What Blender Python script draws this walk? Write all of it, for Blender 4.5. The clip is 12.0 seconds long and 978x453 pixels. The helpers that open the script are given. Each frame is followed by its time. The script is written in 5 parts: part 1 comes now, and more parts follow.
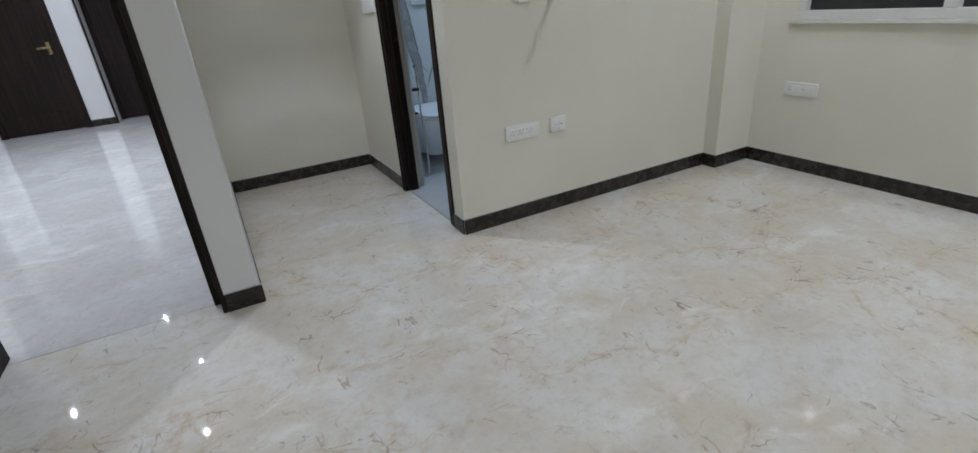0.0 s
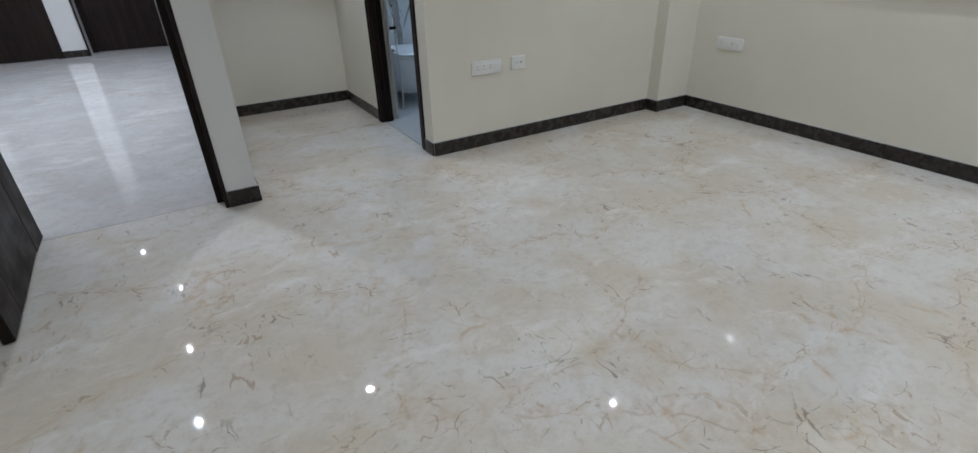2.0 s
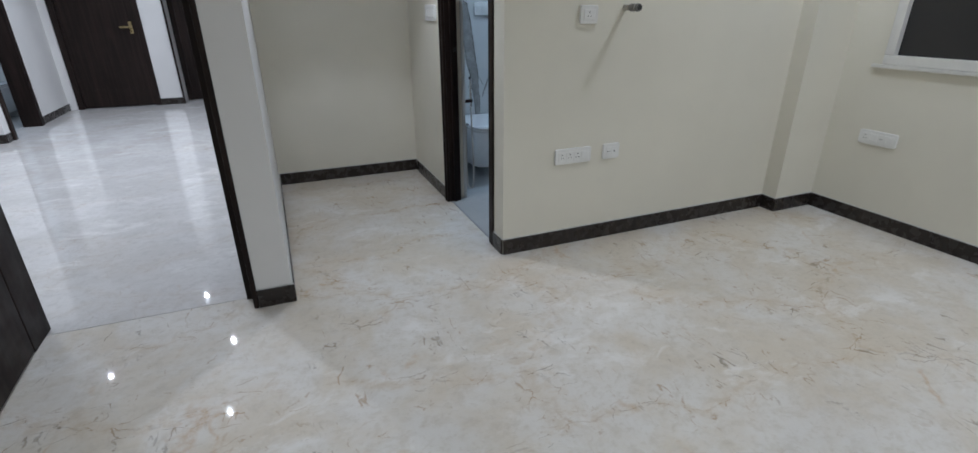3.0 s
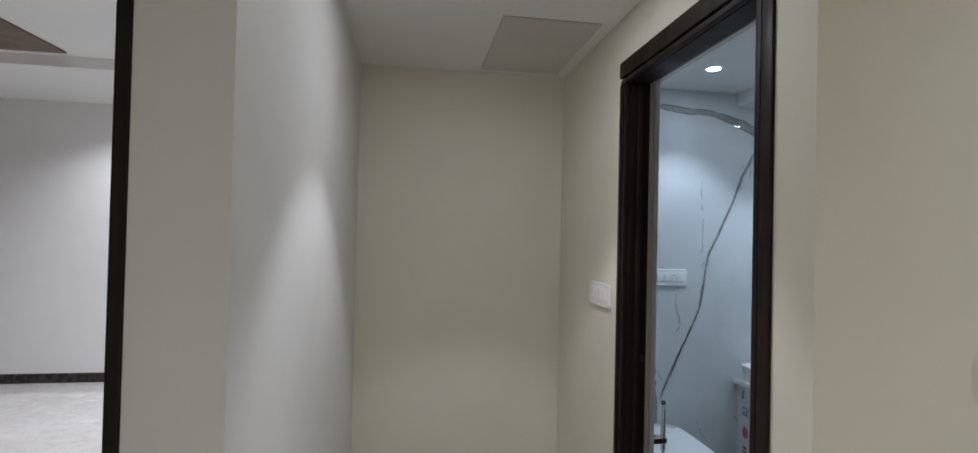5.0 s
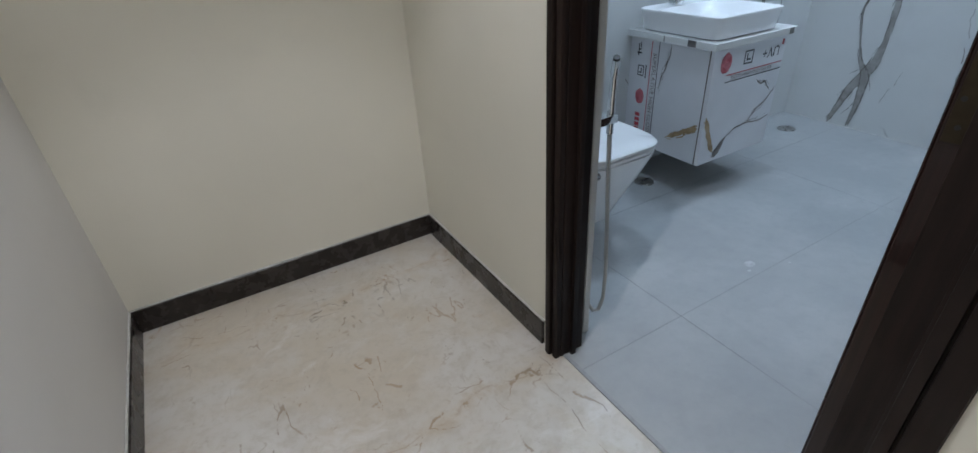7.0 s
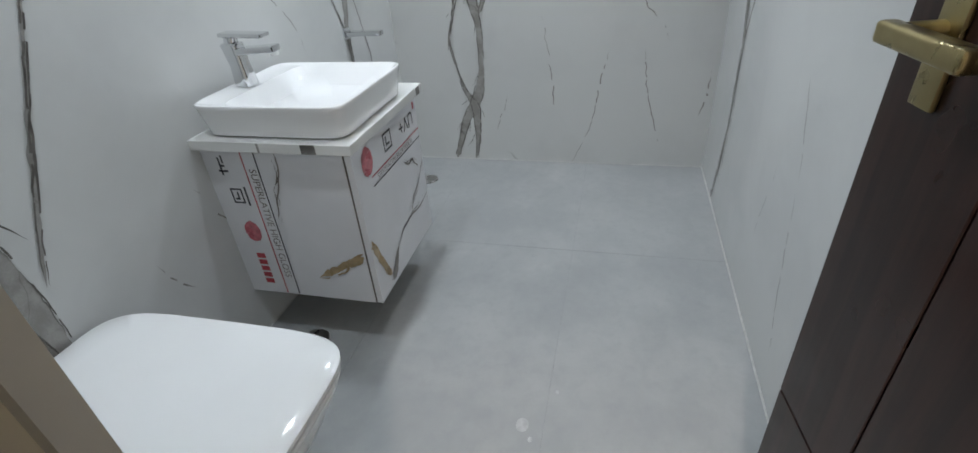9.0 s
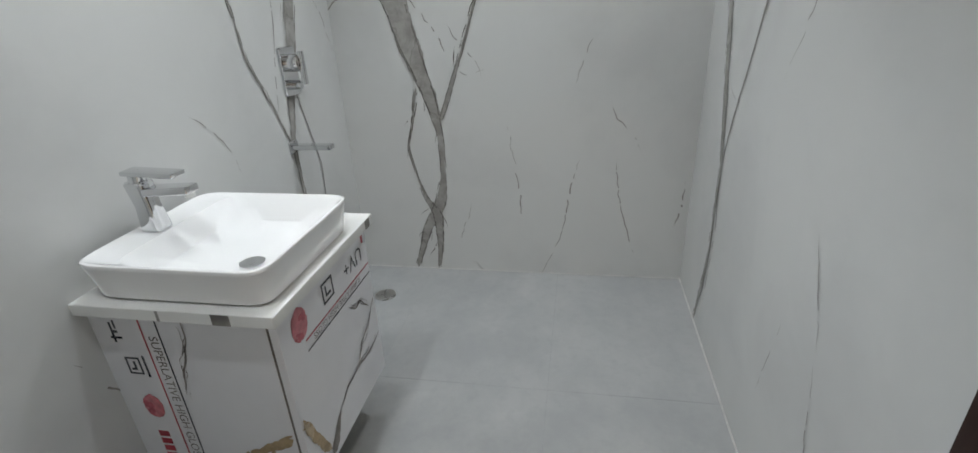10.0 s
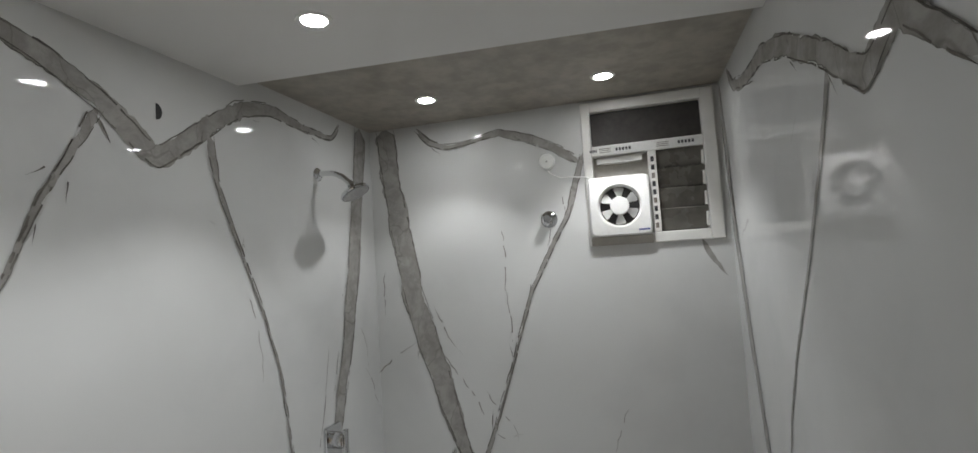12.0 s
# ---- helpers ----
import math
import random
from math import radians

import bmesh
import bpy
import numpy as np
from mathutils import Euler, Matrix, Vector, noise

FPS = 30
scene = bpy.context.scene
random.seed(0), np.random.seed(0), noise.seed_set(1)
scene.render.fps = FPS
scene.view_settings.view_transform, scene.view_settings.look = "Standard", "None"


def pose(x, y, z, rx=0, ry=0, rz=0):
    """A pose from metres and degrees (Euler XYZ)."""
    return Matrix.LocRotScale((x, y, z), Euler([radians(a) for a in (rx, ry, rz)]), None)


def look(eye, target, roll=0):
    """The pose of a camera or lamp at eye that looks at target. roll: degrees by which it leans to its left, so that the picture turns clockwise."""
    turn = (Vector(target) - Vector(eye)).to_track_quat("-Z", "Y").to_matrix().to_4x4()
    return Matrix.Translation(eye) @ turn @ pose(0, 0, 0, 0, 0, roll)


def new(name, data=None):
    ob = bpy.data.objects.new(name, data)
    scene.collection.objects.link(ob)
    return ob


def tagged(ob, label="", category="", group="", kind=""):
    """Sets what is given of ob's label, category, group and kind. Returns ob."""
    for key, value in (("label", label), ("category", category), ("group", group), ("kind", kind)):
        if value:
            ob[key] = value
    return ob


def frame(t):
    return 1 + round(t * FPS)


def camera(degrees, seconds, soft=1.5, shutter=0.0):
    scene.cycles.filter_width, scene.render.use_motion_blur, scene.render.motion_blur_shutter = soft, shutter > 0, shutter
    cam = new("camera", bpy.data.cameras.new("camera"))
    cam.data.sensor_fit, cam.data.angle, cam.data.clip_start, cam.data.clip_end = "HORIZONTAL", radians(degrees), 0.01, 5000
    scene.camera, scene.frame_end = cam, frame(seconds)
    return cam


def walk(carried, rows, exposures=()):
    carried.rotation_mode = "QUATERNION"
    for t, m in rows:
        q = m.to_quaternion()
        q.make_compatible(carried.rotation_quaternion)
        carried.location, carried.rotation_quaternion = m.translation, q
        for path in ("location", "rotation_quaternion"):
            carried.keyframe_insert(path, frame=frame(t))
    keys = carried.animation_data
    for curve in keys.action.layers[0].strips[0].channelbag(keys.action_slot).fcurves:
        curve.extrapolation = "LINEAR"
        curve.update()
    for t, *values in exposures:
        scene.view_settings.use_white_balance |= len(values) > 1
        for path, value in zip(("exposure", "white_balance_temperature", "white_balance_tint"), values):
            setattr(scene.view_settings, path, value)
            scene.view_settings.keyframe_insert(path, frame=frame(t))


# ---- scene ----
cam = camera(87.7, 12.0)

# eye, target, lean at each time
PATH = [
    (0, (-1.06, -2.355, 1.193), (-0.226, -0.732, 0.375), -4.7),
    (0.5, (-1.142, -2.661, 1.182), (-0.298, -1.11, 0.243), -4.0),
    (1, (-1.252, -2.88, 1.128), (-0.31, -1.447, 0.099), -2.5),
    (1.5, (-1.264, -2.916, 1.147), (-0.285, -1.51, 0.115), -1.6),
    (2, (-1.289, -2.836, 1.155), (-0.393, -1.323, 0.202), -1.5),
    (2.5, (-1.152, -2.545, 1.193), (-0.328, -0.939, 0.331), -0.6),
    (2.7, (-1.099, -2.449, 1.211), (-0.317, -0.806, 0.381), -0.5),
    (4.3, (-0.757, -1.26, 1.283), (-0.367, 0.658, 0.874), 1.3),
    (4.5, (-0.807, -1.143, 1.33), (-0.422, 0.798, 1.04), 1.6),
    (5, (-0.793, -0.906, 1.452), (-0.496, 1.071, 1.48), 1.3),
    (5.5, (-0.764, -0.666, 1.546), (-0.527, 1.308, 1.763), 1.4),
    (6, (-0.706, -0.389, 1.396), (-0.411, 1.577, 1.173), 0.1),
    (6.5, (-0.769, -0.142, 1.198), (-0.242, 1.642, 0.462), -1.0),
    (7, (-0.683, 0.05, 1.107), (0.154, 1.545, 0.076), -3.6),
    (7.5, (-0.457, 0.268, 1.067), (0.696, 1.453, -0.058), -6.2),
    (7.7, (-0.383, 0.308, 1.076), (0.849, 1.354, -0.103), -7.0),
    (9.3, (0.155, 0.729, 1.131), (1.838, 1.108, 0.118), -3.8),
    (9.5, (0.243, 0.718, 1.145), (1.95, 1.077, 0.167), -3.9),
    (10, (0.315, 0.744, 1.2), (2.103, 1.082, 0.369), -2.8),
    (10.5, (0.33, 0.801, 1.276), (2.216, 1.112, 0.687), -1.7),
    (10.8, (0.377, 0.731, 1.406), (2.298, 1.059, 0.959), -2.7),
    (11, (0.367, 0.708, 1.456), (2.312, 1.038, 1.129), -3.0),
    (11.5, (0.39, 0.57, 1.589), (2.326, 1.063, 1.49), -3.7),
    (11.6, (0.381, 0.564, 1.597), (2.312, 1.083, 1.55), -3.6),
    (12, (0.344, 0.624, 1.628), (2.262, 1.173, 1.764), -3.6),
]
# stops, kelvin and tint as the clip's camera adapts
EXPOSURES = [(0.0, 0.06, 5900, 9), (1.0, -0.03, 5950, 9), (2.7, 0.02, 5850, 9), (4.3, 0.08, 6250, 14), (5.5, 0.05, 6450, 10), (6.0, 0.08, 6250, 11), (6.5, 0.30, 6250, 12), (7.0, 0.42, 6250, 11), (7.7, 0.56, 6050, 13), (9.3, 0.62, 8150, 15), (9.5, 0.60, 8250, 15), (10.5, 0.42, 8600, 19), (11.0, 0.18, 8800, 20), (12.0, -0.02, 8800, 19)]
walk(cam, [(t, look(eye, target, roll)) for t, eye, target, roll in PATH], EXPOSURES)

# ---- world and lights ----
world = bpy.data.worlds.new("night")
scene.world = world
world.use_nodes = True
wbg = world.node_tree.nodes["Background"]
wbg.inputs[0].default_value = (0.02, 0.025, 0.04, 1)
wbg.inputs[1].default_value = 0.3

WARM = (0.93, 0.955, 1.0)
COOL = (0.63, 0.805, 1.0)
HALL = (0.90, 0.935, 1.0)
ALCOVE = (0.95, 0.958, 1.0)


# ---- materials ----
class Nodes:
    """Short hand for one material's node tree."""

    def __init__(self, name):
        self.m = bpy.data.materials.new(name)
        self.m.use_nodes = True
        self.t = self.m.node_tree
        self.b = self.t.nodes["Principled BSDF"]
        self.co = self.t.nodes.new("ShaderNodeTexCoord").outputs["Object"]

    def link(self, a, b):
        self.t.links.new(a, b)

    def put(self, socket, v):
        if isinstance(v, (int, float, tuple)):
            socket.default_value = (*v, 1) if isinstance(v, tuple) and len(v) == 3 and socket.type == "RGBA" else v
        else:
            self.link(v, socket)

    def noise(self, scale, detail=4, rough=0.55, vec=None, distort=0.0):
        n = self.t.nodes.new("ShaderNodeTexNoise")
        self.link(vec or self.co, n.inputs["Vector"])
        n.inputs["Scale"].default_value, n.inputs["Detail"].default_value = scale, detail
        n.inputs["Roughness"].default_value, n.inputs["Distortion"].default_value = rough, distort
        return n.outputs["Fac"]

    def noise_vec(self, scale, detail=3, vec=None):
        n = self.t.nodes.new("ShaderNodeTexNoise")
        self.link(vec or self.co, n.inputs["Vector"])
        n.inputs["Scale"].default_value, n.inputs["Detail"].default_value = scale, detail
        return n.outputs["Color"]

    def warp(self, scale, amount, vec=None, detail=3):
        """Coordinates pushed about by noise."""
        s = self.t.nodes.new("ShaderNodeVectorMath")
        s.operation = "SUBTRACT"
        self.link(self.noise_vec(scale, detail, vec), s.inputs[0])
        s.inputs[1].default_value = (0.5, 0.5, 0.5)
        a = self.t.nodes.new("ShaderNodeVectorMath")
        a.operation = "MULTIPLY_ADD"
        self.link(s.outputs[0], a.inputs[0])
        a.inputs[1].default_value = (amount,) * 3
        self.link(vec or self.co, a.inputs[2])
        return a.outputs[0]

    def mapped(self, scale=(1, 1, 1), rot=(0, 0, 0), loc=(0, 0, 0), vec=None):
        n = self.t.nodes.new("ShaderNodeMapping")
        self.link(vec or self.co, n.inputs["Vector"])
        n.inputs["Scale"].default_value, n.inputs["Rotation"].default_value, n.inputs["Location"].default_value = scale, rot, loc
        return n.outputs[0]

    def edges(self, scale, vec=None):
        n = self.t.nodes.new("ShaderNodeTexVoronoi")
        n.feature = "DISTANCE_TO_EDGE"
        self.link(vec or self.co, n.inputs["Vector"])
        n.inputs["Scale"].default_value = scale
        return n.outputs["Distance"]

    def ramp(self, fac, lo, hi, a=0.0, b=1.0):
        n = self.t.nodes.new("ShaderNodeMapRange")
        n.interpolation_type = "SMOOTHSTEP"
        self.put(n.inputs["Value"], fac)
        for k, v in (("From Min", lo), ("From Max", hi), ("To Min", a), ("To Max", b)):
            n.inputs[k].default_value = v
        return n.outputs[0]

    def math(self, op, a, b=0.0):
        n = self.t.nodes.new("ShaderNodeMath")
        n.operation = op
        self.put(n.inputs[0], a)
        self.put(n.inputs[1], b)
        return n.outputs[0]

    def mix(self, fac, a, b):
        n = self.t.nodes.new("ShaderNodeMix")
        n.data_type = "RGBA"
        self.put(n.inputs["Factor"], fac)
        self.put(n.inputs["A"], a)
        self.put(n.inputs["B"], b)
        return n.outputs["Result"]

    def random(self):
        return self.t.nodes.new("ShaderNodeObjectInfo").outputs["Random"]

    def bump(self, height, strength=0.2, dist=0.005):
        n = self.t.nodes.new("ShaderNodeBump")
        n.inputs["Strength"].default_value, n.inputs["Distance"].default_value = strength, dist
        self.link(height, n.inputs["Height"])
        self.link(n.outputs[0], self.b.inputs["Normal"])

    def done(self, color, rough, metal=0.0, spec=0.5, coat=0.0):
        self.put(self.b.inputs["Base Color"], color)
        self.put(self.b.inputs["Roughness"], rough)
        self.b.inputs["Metallic"].default_value = metal
        self.b.inputs["Specular IOR Level"].default_value = spec
        self.b.inputs["Coat Weight"].default_value = coat
        self.b.inputs["Coat Roughness"].default_value = 0.05
        return self.m


def paint(name, color, rough=0.55, dirt=0.06):
    """Rolled emulsion: faint roller grain and broad uneven patches."""
    n = Nodes(name)
    patch = n.ramp(n.noise(1.3, 3), 0.3, 0.75)
    smudge = n.ramp(n.noise(5.0, 5, 0.65), 0.55, 0.85)
    dark = tuple(c * (1 - dirt) for c in color)
    c = n.mix(patch, color, dark)
    c = n.mix(n.math("MULTIPLY", smudge, 0.5), c, tuple(c_ * (1 - 1.6 * dirt) for c_ in color))
    n.bump(n.noise(260, 3), 0.10, 0.002)
    return n.done(c, n.ramp(n.noise(3, 3), 0.3, 0.7, rough - 0.05, rough + 0.08), spec=0.35)


def plain(name, color, rough=0.4, metal=0.0, vary=0.08, grain=60, spec=0.5, coat=0.0, bump=0.0):
    n = Nodes(name)
    c = n.mix(n.ramp(n.noise(grain, 4), 0.3, 0.7), color, tuple(x * (1 - vary) for x in color))
    if bump:
        n.bump(n.noise(grain * 2, 3), bump, 0.002)
    return n.done(c, n.ramp(n.noise(grain * 0.3, 3), 0.3, 0.7, rough * 0.85, min(1, rough * 1.2)), metal, spec, coat)


def beige_marble(name, light, tan, vein, rough, seed, marks=1.0):
    """Polished cream marble: soft clouds, white wisps, rusty bands and chains of short dark strokes."""
    n = Nodes(name)
    base = n.mapped(loc=(seed, seed * 0.7, 0))
    w = n.warp(1.4, 0.6, base, 5)
    clouds = n.ramp(n.noise(2.1, 8, 0.62, w), 0.38, 0.62)
    c = n.mix(clouds, light, tan)
    mottle = n.noise(17, 6, 0.68, n.warp(6.0, 0.12, base, 4))
    c = n.mix(n.ramp(mottle, 0.46, 0.70, 0, 0.46), c, tuple(x * 0.82 for x in tan))
    c = n.mix(n.ramp(n.noise(48, 5, 0.7, n.warp(9.0, 0.06, base, 3)), 0.50, 0.72, 0, 0.42), c, tuple(x * 0.82 for x in tan))
    # white wisps
    wisp_co = n.mapped(scale=(0.5, 1.3, 1), rot=(0, 0, 0.8), loc=(3, 8, 1), vec=n.warp(2.2, 0.45, base, 5))
    c = n.mix(n.ramp(n.noise(4.5, 8, 0.72, wisp_co), 0.53, 0.70, 0, 0.62), c, (0.79, 0.775, 0.75))
    # flowing lines along which the stone is cracked
    flow = n.mapped(scale=(0.6, 1.2, 1), rot=(0, 0, 0.65), vec=n.warp(1.7, 0.50, base, 5))
    near = n.edges(1.25, flow)
    patchy = n.ramp(n.noise(1.9, 3, 0.6, n.mapped(loc=(11, 4, 0), vec=base)), 0.35, 0.50)
    band = n.math("MULTIPLY", n.ramp(near, 0.0, 0.075, 1, 0), patchy)
    c = n.mix(n.math("MULTIPLY", band, n.ramp(mottle, 0.38, 0.62, 0.02, 0.32 * marks)), c, (0.55, 0.42, 0.27))
    rust_at = n.ramp(n.noise(2.6, 4, 0.6, n.mapped(loc=(19, 6, 0), vec=base)), 0.56, 0.64)
    rust = n.math("MULTIPLY", n.ramp(n.edges(2.3, n.mapped(scale=(1.3, 0.7, 1), rot=(0, 0, 0.4), vec=n.warp(4.0, 0.22, base, 5))), 0.002, 0.030, 1, 0), rust_at)
    c = n.mix(n.math("MULTIPLY", rust, n.ramp(mottle, 0.36, 0.56, 0.06 * marks, 0.48 * marks)), c, (0.50, 0.33, 0.18))
    # short strokes, in chains along the lines and singly
    strokes = []
    for freq, stretch, turn, wide, gap, shift in ((2.6, (2.0, 0.42, 1), 0.2, 0.010, 0.52, 2.0), (4.6, (1.8, 0.5, 1), 0.5, 0.013, 0.54, 9.0), (3.6, (0.7, 1.7, 1), -0.4, 0.009, 0.56, 15.0)):
        drawn = n.mapped(scale=stretch, rot=(0, 0, turn), loc=(shift, shift * 1.7, 0), vec=n.warp(3.0, 0.16, base, 5))
        ridge = n.math("ABSOLUTE", n.math("SUBTRACT", n.noise(freq, 3, 0.5, drawn), 0.5))
        dash = n.ramp(n.noise(9, 4, 0.65, n.mapped(loc=(shift, 3, 0), vec=base)), gap, gap + 0.05)
        spread = n.ramp(n.noise(1.5, 3, 0.6, n.mapped(loc=(shift, 23, 0), vec=base)), 0.44, 0.60)
        strokes.append(n.math("MULTIPLY", n.math("MULTIPLY", n.ramp(ridge, wide * 0.2, wide, 1, 0), dash), spread))
    for scale, stretch, turn, wide, gap, where in ((7.0, (0.45, 1.7, 1), 0.95, 0.022, 0.50, n.math("MULTIPLY", n.ramp(near, 0.02, 0.13, 1, 0), patchy)),
                                                   (5.0, (1.5, 0.5, 1), 0.35, 0.013, 0.54, n.ramp(n.noise(3.4, 3, 0.6, n.mapped(loc=(2, 17, 0), vec=base)), 0.53, 0.61)),
                                                   (9.0, (0.5, 1.5, 1), 0.30, 0.026, 0.56, n.ramp(n.noise(2.4, 3, 0.6, n.mapped(loc=(31, 5, 0), vec=base)), 0.55, 0.65))):
        line = n.ramp(n.edges(scale, n.mapped(scale=stretch, rot=(0, 0, turn), loc=(scale, 0, 0), vec=n.warp(5.5, 0.15, base, 5))), wide * 0.12, wide, 1, 0)
        broken = n.ramp(n.noise(12, 5, 0.7, n.mapped(loc=(7, scale, 0), vec=base)), gap - 0.02, gap + 0.05)
        strokes.append(n.math("MULTIPLY", n.math("MULTIPLY", line, broken), where))
    thread = n.math("MULTIPLY", n.math("MULTIPLY", n.ramp(near, 0.001, 0.009, 1, 0), patchy), n.ramp(n.noise(11, 5, 0.75, base), 0.46, 0.54))
    strokes.append(thread)
    shade = n.mix(n.ramp(n.noise(3.1, 2, 0.5, base), 0.36, 0.56), vein, (0.34, 0.21, 0.10))
    for mask, k in zip(strokes, (0.56, 0.46, 0.46, 0.62, 0.62, 0.55, 0.25)):
        c = n.mix(n.math("MULTIPLY", mask, k * marks), c, shade)
    return n.done(c, n.ramp(n.noise(9, 4), 0.3, 0.7, rough, rough * 1.7), spec=0.45)


def dark_wood(name, color=(0.011, 0.0068, 0.0055), rough=0.46, axis=2, coat=0.0):
    """Dark stained veneer with long grain."""
    n = Nodes(name)
    scale = [26, 26, 26]
    scale[axis] = 1.4
    g = n.noise(1.0, 6, 0.6, n.mapped(scale=tuple(scale)), 0.6)
    c = n.mix(n.ramp(g, 0.35, 0.7), color, tuple(x * 2.2 for x in color))
    if not coat:
        n.bump(g, 0.08, 0.002)
    return n.done(c, n.ramp(n.noise(7, 3), 0.3, 0.7, rough * 0.9, rough * 1.35), spec=0.20, coat=coat)


def skirting_stone(name):
    n = Nodes(name)
    w = n.warp(4.0, 0.25)
    c = n.mix(n.ramp(n.noise(7, 6, 0.65, w), 0.35, 0.7), (0.024, 0.019, 0.0165), (0.031, 0.025, 0.022))
    line = n.math("MULTIPLY", n.ramp(n.edges(2.6, w), 0.002, 0.016, 1, 0), n.ramp(n.noise(1.7, 2), 0.66, 0.72))
    c = n.mix(line, c, (0.42, 0.40, 0.37))
    return n.done(c, n.ramp(n.noise(20, 3), 0.3, 0.7, 0.24, 0.30), spec=0.4)


def grey_tile(name):
    n = Nodes(name)
    r = n.random()
    cloud = n.ramp(n.noise(3.0, 6, 0.65), 0.3, 0.72)
    c = n.mix(cloud, (0.330, 0.340, 0.342), (0.410, 0.418, 0.415))
    c = n.mix(n.ramp(n.noise(22, 5, 0.6), 0.45, 0.75, 0, 0.35), c, (0.30, 0.31, 0.315))
    c = n.mix(n.math("MULTIPLY", r, 0.12), c, (0.43, 0.435, 0.43))
    c = n.mix(n.ramp(n.noise(1.6, 5, 0.7, n.mapped(loc=(5, 3, 0))), 0.60, 0.72, 0, 0.25), c, (0.50, 0.50, 0.49))
    n.bump(n.noise(90, 4), 0.10, 0.002)
    return n.done(c, n.ramp(n.noise(6, 4), 0.3, 0.7, 0.42, 0.60), spec=0.25)


def white_slab(name):
    """Polished white porcelain slab with faint grey clouds and hair veins."""
    n = Nodes(name)
    w = n.warp(2.0, 0.35)
    c = n.mix(n.ramp(n.noise(1.8, 5, 0.6, w), 0.42, 0.75), (0.625, 0.63, 0.62), (0.565, 0.57, 0.565))
    hair = n.math("MULTIPLY", n.ramp(n.edges(1.7, n.mapped(scale=(1, 1, 0.55), vec=w)), 0.001, 0.007, 1, 0),
                  n.ramp(n.noise(2.2, 4, 0.7, n.mapped(loc=(4, 9, 2))), 0.60, 0.68))
    c = n.mix(n.math("MULTIPLY", hair, 0.55), c, (0.33, 0.32, 0.31))
    return n.done(c, n.ramp(n.noise(4, 3), 0.3, 0.7, 0.012, 0.022), spec=0.15)


def vein_stone(name):
    """Grey-brown stone vein, darker and crisper along its borders."""
    n = Nodes(name)
    uv = n.t.nodes.new("ShaderNodeUVMap").outputs[0]
    sep = n.t.nodes.new("ShaderNodeSeparateXYZ")
    n.link(uv, sep.inputs[0])
    across = n.math("ABSOLUTE", n.math("SUBTRACT", sep.outputs[0], 0.5))
    c = n.mix(n.ramp(n.noise(13, 7, 0.72, n.warp(5, 0.15)), 0.36, 0.66), (0.275, 0.263, 0.248), (0.385, 0.372, 0.355))
    c = n.mix(n.ramp(n.edges(4.5, n.mapped(scale=(1.4, 1.4, 0.35), vec=n.warp(5, 0.22))), 0.001, 0.014, 0.35, 0), c, (0.13, 0.12, 0.112))
    border = n.math("MULTIPLY", n.ramp(across, 0.42, 0.49), n.ramp(n.noise(7, 3, 0.6), 0.40, 0.62))
    c = n.mix(n.math("MULTIPLY", border, 0.8), c, (0.085, 0.078, 0.072))
    return n.done(c, 0.03, spec=0.15)


def chrome(name, color=(0.70, 0.71, 0.72), rough=0.06):
    n = Nodes(name)
    return n.done(color, n.ramp(n.noise(30, 3), 0.3, 0.7, rough * 0.7, rough * 1.6), 1.0)


def glass(name, tint=(0.02, 0.02, 0.022)):
    n = Nodes(name)
    return n.done(tint, n.ramp(n.noise(8, 3), 0.3, 0.7, 0.05, 0.12), spec=0.6)


def glow(name, color, strength):
    n = Nodes(name)
    n.b.inputs["Emission Color"].default_value = (*color, 1)
    n.b.inputs["Emission Strength"].default_value = strength
    return n.done((0.9, 0.9, 0.9), 0.4)


CREAM = paint("cream_wall_paint", (0.768, 0.739, 0.642))
OFFWHITE = paint("off_white_wall_paint", (0.74, 0.732, 0.722))
PALE = paint("pale_wall_paint", (0.74, 0.725, 0.71))
CEIL = paint("white_ceiling_paint", (0.80, 0.79, 0.77), 0.7, 0.03)
BEIGE = beige_marble("cream_marble", (0.675, 0.652, 0.612), (0.615, 0.556, 0.465), (0.13, 0.095, 0.062), 0.018, 0.0)
HALLSTONE = beige_marble("pale_marble", (0.63, 0.615, 0.60), (0.56, 0.54, 0.52), (0.25, 0.20, 0.17), 0.03, 21.0, 0.35)
WOOD = dark_wood("dark_veneer")
WOOD_RED = dark_wood("dark_red_veneer", (0.017, 0.0075, 0.006), 0.30, coat=0.35)
SKIRT = skirting_stone("dark_skirting_stone")
GREY = grey_tile("grey_floor_tile")
SLAB = white_slab("white_porcelain_slab")
OLDBRASS = plain("dull_brass", (0.045, 0.032, 0.016), 0.5, 0.6, vary=0.3, grain=50)
HAIR = plain("pale_hair_vein", (0.34, 0.32, 0.30), 0.05, vary=0.35, grain=45, spec=0.22)
VEIN = vein_stone("grey_stone_vein")
CRACK = plain("dark_crack_vein", (0.19, 0.175, 0.16), 0.05, vary=0.5, grain=30, spec=0.2)
GROUT = plain("grout", (0.345, 0.352, 0.352), 0.8, vary=0.15)
PALEGROUT = plain("pale_grout", (0.62, 0.62, 0.60), 0.7, vary=0.2)
